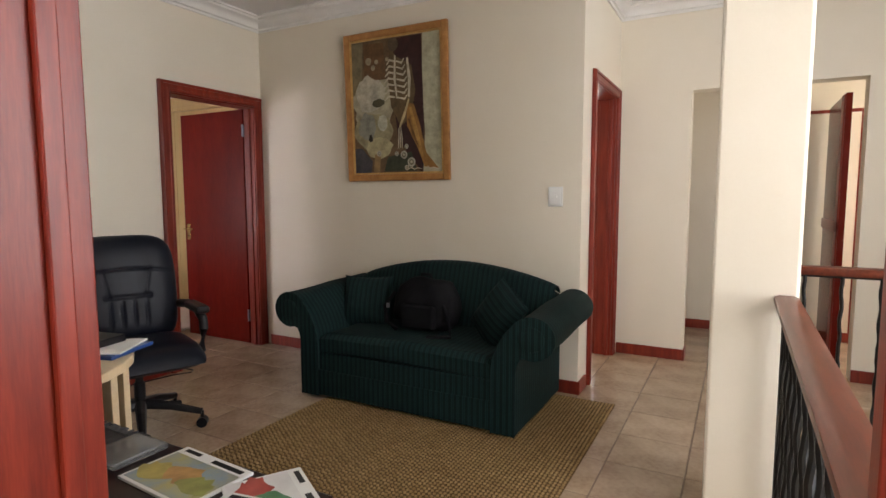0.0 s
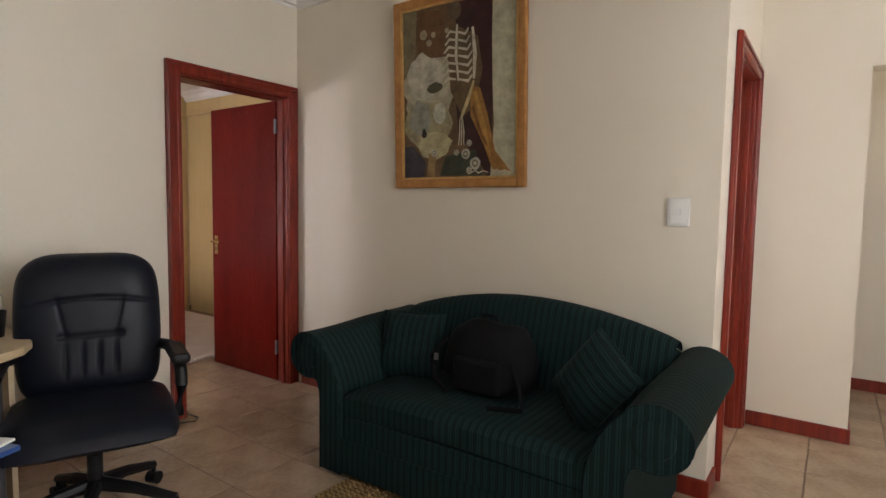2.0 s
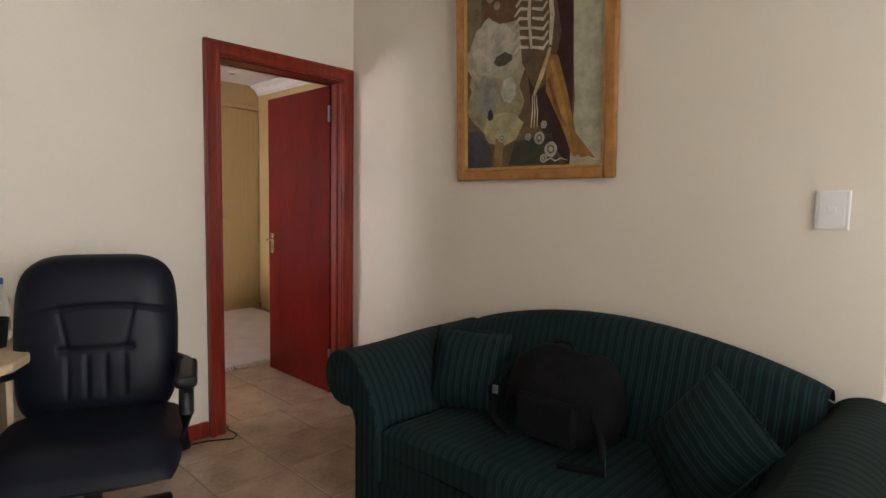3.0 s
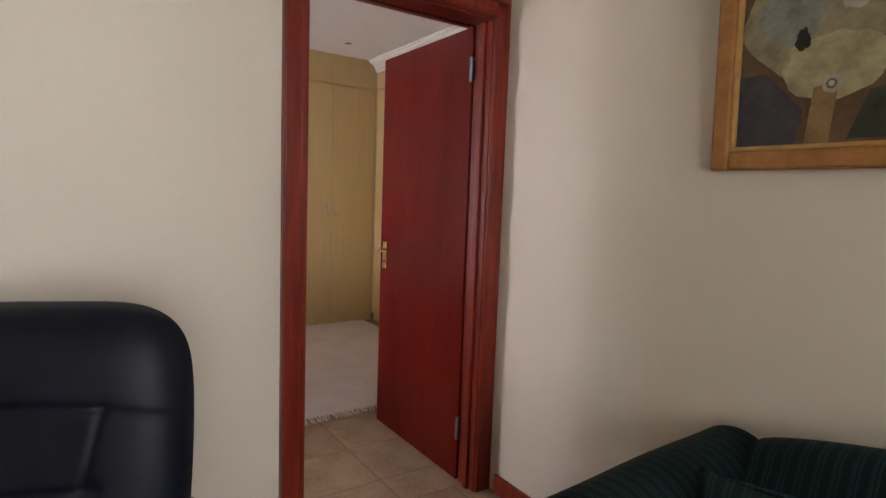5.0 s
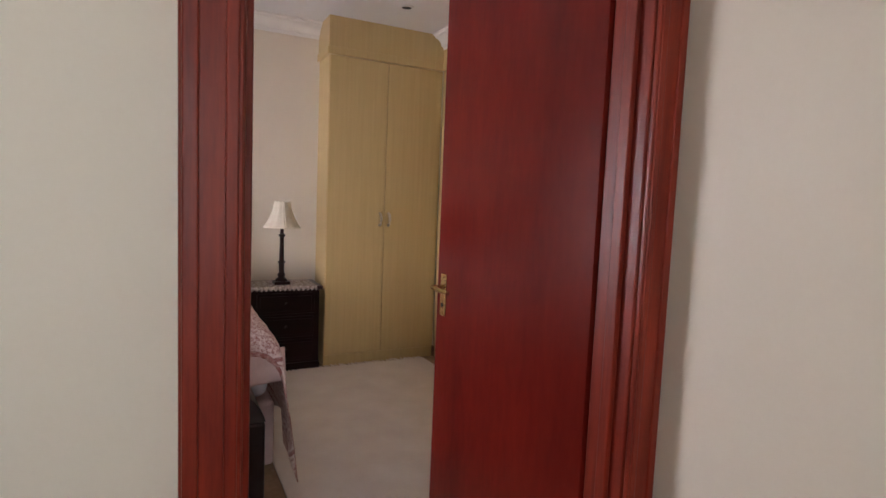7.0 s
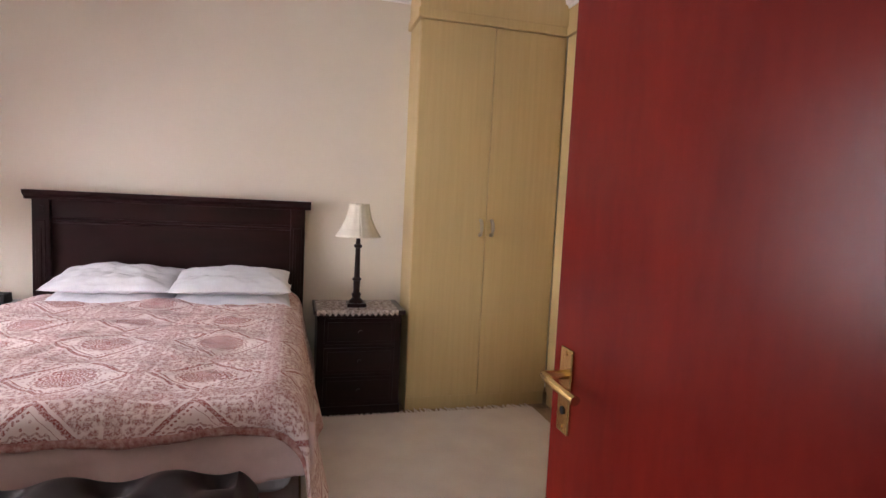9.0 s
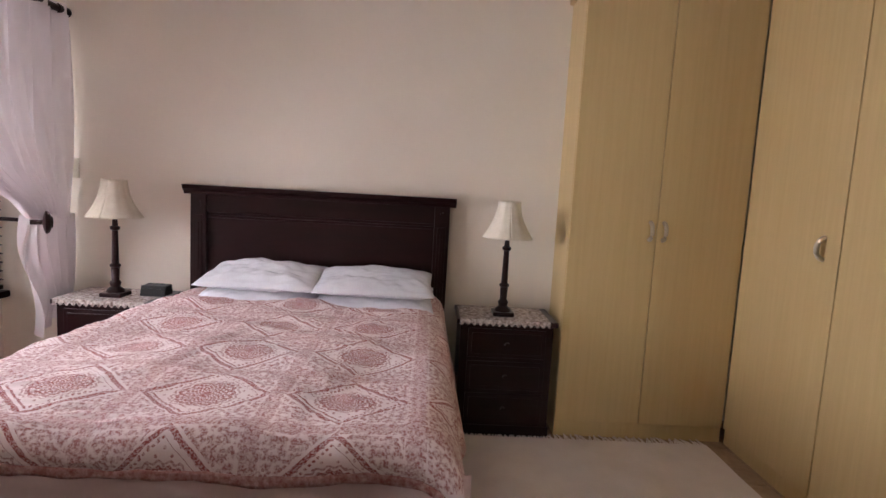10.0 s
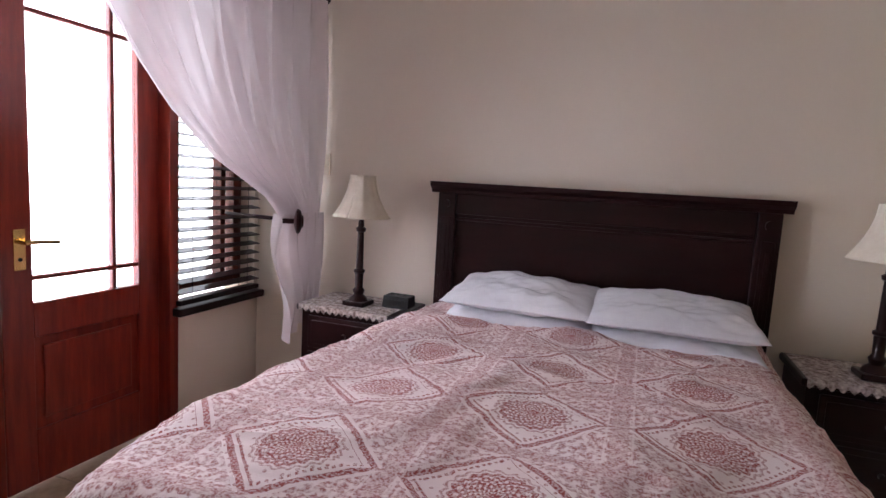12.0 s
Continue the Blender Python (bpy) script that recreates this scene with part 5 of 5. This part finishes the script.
def flat(name, cx, cy, z, w, d, h, turn, material, label, category, group=""):
    bm = box(-w / 2, w / 2, -d / 2, d / 2, 0, h, min(0.001, h / 3))
    bm.transform(pose(cx, cy, z, 0, 0, turn))
    return tagged(part(name, bm, material), label, category, group)


flat("folder", 1.6, -2.33, DZ, 0.3, 0.21, 0.012, 20, M_BLUE, "blue cardboard folder on the desk", "folder")
flat("document", 1.6, -2.34, DZ + 0.0125, 0.29, 0.2, 0.006, 32, M_PAPER, "white paper sheets on the desk", "papers")
flat("laptop_sleeve", 1.52, -2.36, DZ + 0.019, 0.27, 0.19, 0.025, 12, M_PLASTIC, "dark grey sleeve on the papers", "sleeve")
flat("notebook", 0.42, -2.1, DZ, 0.2, 0.28, 0.018, 15, M_PAPER, "white notebook on the desk", "notebook")
flat("notebook", 0.42, -2.1, DZ + 0.019, 0.16, 0.12, 0.012, -10, paint("lime_card", (0.3, 0.4, 0.06)), "lime green notepad on the desk", "notepad")
flat("calculator", 0.6, -2.3, DZ, 0.24, 0.3, 0.02, 10, M_PLASTIC, "dark laptop-sized case on the desk", "case")
mug = thing("pen_cup", (0.4, -1.86, DZ), "black plastic pen cup on the desk", "cup")
part("cup", lathe([(0.032, DZ), (0.043, DZ + 0.105), (0.039, DZ + 0.105), (0.03, DZ + 0.01)], 0.4, -1.86), M_PLASTIC, mug, smooth=True)
bt = thing("water_bottle", (0.28, -1.83, DZ), "clear plastic water bottle with blue cap", "bottle")
part("bottle", lathe([(0.03, DZ), (0.034, DZ + 0.01), (0.034, DZ + 0.07), (0.031, DZ + 0.08), (0.034, DZ + 0.09), (0.034, DZ + 0.15), (0.014, DZ + 0.2), (0.013, DZ + 0.215)], 0.28, -1.83), M_PET, bt, smooth=True)
part("cap", lathe([(0.016, DZ + 0.213), (0.016, DZ + 0.235), (0.012, DZ + 0.238)], 0.28, -1.83), M_BLUE, bt, "blue bottle cap")

shelf = thing("wall_shelf", (0.12, -2.4, 1.0), "pale wooden wall shelf above the desk", "shelf", "wall shelves")
part("board", box(0, 0.2, -2.95, -1.83, 1.02, 1.045, 0.003), M_BIRCH, shelf)
part("bracket", box(0, 0.16, -2.6, -2.57, 0.94, 1.02, 0.003), M_STEEL, shelf)
sh2 = thing("wall_shelf", (0.12, -2.4, 1.38), "pale wooden wall shelf above the desk", "shelf", "wall shelves")
part("board", box(0, 0.2, -2.95, -1.93, 1.385, 1.41, 0.003), M_BIRCH, sh2)
part("bracket", box(0, 0.16, -2.6, -2.57, 1.3, 1.385, 0.003), M_STEEL, sh2)
for k, (w, h, c, lab) in enumerate(((0.05, 0.19, (0.01, 0.04, 0.2), "thick blue dictionary standing on the shelf"), (0.035, 0.2, (0.05, 0.12, 0.25), "pale blue book standing on the shelf"), (0.04, 0.185, (0.02, 0.02, 0.03), "black book standing on the shelf"))):
    y1 = -1.87 - 0.06 * k
    bk = thing("book", (0.1, y1 - w / 2, 1.045), lab, "book", "books on the shelf")
    part("cover", box(0.02, 0.17, y1 - w, y1, 1.046, 1.046 + h, 0.003), paint("book_cloth", c, 0.8), bk)
    part("page_block", box(0.015, 0.165, y1 - w + 0.005, y1 - 0.005, 1.05, 1.048 + h, 0), M_PAPER, bk)
    for q in range(3):
        part("spine_lettering", box(0.17, 0.171, y1 - w * 0.7, y1 - w * 0.3, 1.08 + 0.045 * q, 1.11 + 0.045 * q), M_PAPER, bk)
sg = thing("sunglasses", (0.15, -2.05, 1.046), "dark sunglasses lying on the shelf", "sunglasses")
part("frame", tube([(0.17, -2.0, 1.06), (0.18, -2.04, 1.065), (0.185, -2.07, 1.06), (0.18, -2.1, 1.065), (0.17, -2.14, 1.06)], 0.012), M_PLASTIC, sg)
part("temple", tube([(0.17, -2.0, 1.062), (0.1, -2.0, 1.058), (0.06, -2.01, 1.05)], 0.004), M_PLASTIC, sg)

# ---- coffee table with magazines ----
TZ = 0.5
ct = thing("coffee_table", (2.0, -2.64, 0), "dark brown wooden side table with magazines", "table")
part("tabletop", box(1.52, 2.72, -2.93, -2.385, TZ - 0.035, TZ, 0.005), M_DARK, ct)
for x in (1.56, 2.68):
    for y in (-2.89, -2.42):
        part("leg", box(x - 0.025, x + 0.025, y - 0.025, y + 0.025, 0, TZ - 0.036, 0.004), M_DARK, ct)
part("apron", box(1.58, 2.66, -2.41, -2.395, TZ - 0.1, TZ - 0.036, 0.002), M_DARK, ct)
part("shelf", box(1.54, 2.7, -2.9, -2.41, 0.14, 0.16, 0.003), M_DARK, ct)


def magazine(cx, cy, z, turn, label, cols):
    m = thing("magazine", (cx, cy, z), label, "magazine", "magazines on the table", turn=turn)
    m["own_axes"] = True
    part("page_block", box(-0.15, 0.15, -0.105, 0.105, 0, 0.008, 0.001), M_PAPER, m)
    ink = mat("cover_ink", cols[0], cols[1], 0.45, scale=9, bump=0.0, fine=45)
    part("picture", box(-0.142, 0.142, -0.095, 0.066, 0.0082, 0.0084), ink, m)
    rr = random.Random(int(cx * 100))
    for k, c in enumerate(cols[2:]):
        x0, y0 = -0.085 + 0.085 * k, -0.03 + 0.025 * (k % 2)
        n = 18
        pts = [(x0 + 0.075 * math.cos(2 * math.pi * i / n) * rr.uniform(0.6, 1.0), min(0.06, y0 + 0.055 * math.sin(2 * math.pi * i / n) * rr.uniform(0.5, 1.0))) for i in range(n)]
        part("printed_shape", prism(pts, 2, 0.0084 + 0.0003 * k, 0.0086 + 0.0003 * k), mat("ink", c, tuple(0.6 * q for q in c), 0.45, scale=14, fine=60), m)
    part("title_bar", box(0.0, 0.13, 0.075, 0.092, 0.0083, 0.0086), M_PLASTIC, m)
    part("title_bar", box(-0.13, -0.06, 0.08, 0.095, 0.0083, 0.0086), M_PLASTIC, m)
    return m


magazine(2.3, -2.5, TZ, -4, "magazine with a yellow and blue map cover", ((0.2, 0.3, 0.42), (0.42, 0.36, 0.12), (0.5, 0.4, 0.1), (0.55, 0.3, 0.1), (0.36, 0.36, 0.1)))
magazine(2.62, -2.49, TZ, -32, "white magazine with small pictures", ((0.75, 0.74, 0.72), (0.62, 0.6, 0.6), (0.5, 0.08, 0.06), (0.1, 0.25, 0.12)))
magazine(2.66, -2.6, TZ + 0.012, 10, "white printed leaflet on the pile", ((0.72, 0.72, 0.72), (0.6, 0.62, 0.66), (0.2, 0.3, 0.45), (0.6, 0.12, 0.1)))
M_CLOTH = mat("charcoal_cloth", (0.03, 0.028, 0.03), (0.06, 0.055, 0.055), 0.9, scale=40, bump=0.5)
clo = thing("fringed_cloth", (1.75, -2.55, TZ), "charcoal fringed cloth on the table", "cloth")
part("cloth", surface(lambda u, v: Vector((1.55 + 0.42 * u, -2.72 + 0.3 * v, TZ + 0.008 + 0.008 * math.sin(9 * u + 4 * v) * math.sin(7 * v))), 24, 18), M_CLOTH, clo, smooth=True)
bm = bmesh.new()
for k in range(40):
    x = 1.55 + 0.42 * k / 39
    tube([(x, -2.425, TZ + 0.008), (x + random.uniform(-0.01, 0.01), -2.4, TZ + 0.006), (x + random.uniform(-0.015, 0.015), -2.385, TZ + 0.004)], 0.003, 5, bm=bm)
tagged(part("fringe", bm, M_CLOTH, clo), kind="stuff")
tray = thing("clear_tray", (2.02, -2.5, TZ), "clear plastic tray on the table", "tray")
part("tray", box(1.95, 2.1, -2.58, -2.41, TZ + 0.001, TZ + 0.02, 0.004), M_PET, tray)

# cable by the door
cb = thing("floor_cable", (0.06, -0.95, 0.006), "thin black cable on the tiles by the door", "cable")
part("cable", tube([(0.02, -1.5, 0.006), (0.05, -1.2, 0.006), (0.1, -0.98, 0.006), (0.16, -0.87, 0.006), (0.12, -0.83, 0.006), (0.03, -0.84, 0.006), (-0.02, -0.82, 0.006)], 0.004, 6), M_PLASTIC, cb)


# ---- floor tiles ----
def tiles(name, x0, x1, y0, y1, gx, gy, pitch, label, near):
    fl = setting(name, box(x0, x1, y0, y1, -0.06, -0.003), M_GROUT, label, "floor")
    g = 0.003
    cache = {}
    i0, i1 = math.floor((x0 - gx) / pitch), math.ceil((x1 - gx) / pitch)
    j0, j1 = math.floor((y0 - gy) / pitch), math.ceil((y1 - gy) / pitch)
    rest = bmesh.new()
    for i in range(i0, i1):
        for j in range(j0, j1):
            a0, a1 = max(x0, gx + i * pitch) + g, min(x1, gx + (i + 1) * pitch) - g
            b0, b1 = max(y0, gy + j * pitch) + g, min(y1, gy + (j + 1) * pitch) - g
            if a1 - a0 < 0.01 or b1 - b0 < 0.01:
                continue
            if near(a0, b0):
                w, h = round(a1 - a0, 4), round(b1 - b0, 4)
                if (w, h) not in cache:
                    me = bpy.data.meshes.new("tile")
                    bm = box(-w / 2, w / 2, -h / 2, h / 2, -0.006, 0.0, 0.0025, seg=1)
                    bm.to_mesh(me)
                    bm.free()
                    me.materials.append(M_TILE)
                    cache[(w, h)] = me
                ob = new("tile", cache[(w, h)])
                ob.location = ((a0 + a1) / 2, (b0 + b1) / 2, random.uniform(-0.0006, 0.0))
                ob.parent = fl
            else:
                box(a0, a1, b0, b1, -0.006, 0, bm=rest)
    if len(rest.verts):
        tagged(part("far_tiles", rest, M_TILE, fl), kind="stuff")


tiles("floor_landing", -0.06, 3.86, -2.98, 1.12, 3.09, 0.92, 0.35, "brown glazed ceramic floor tiles with dark joints", lambda a, b: True)
tiles("floor_landing_back", 3.86, 5.6, -0.06, 1.12, 3.09, 0.92, 0.35, "brown glazed ceramic floor tiles by the stairs", lambda a, b: False)
tiles("floor_passage", 2.64, 5.6, 1.12, 2.35, 3.09, 0.92, 0.35, "brown glazed ceramic passage tiles", lambda a, b: b < 2)
tiles("floor_bedroom", BX, -0.06, BY - 0.2, 1.65, -0.62, -0.385, 0.35, "brown glazed ceramic bedroom floor tiles", lambda a, b: -0.9 < b < 0.3 and a > -1.6)
tiles("floor_side_room", 0, 2.64, 0.12, 3.1, 3.09, 0.92, 0.35, "brown glazed ceramic tiles in the side room", lambda a, b: a > 1.8)
tiles("floor_entry", 2.0, 4.6, -5.0, -2.98, 3.09, 0.92, 0.35, "brown glazed ceramic tiles in the entry room", lambda a, b: False)
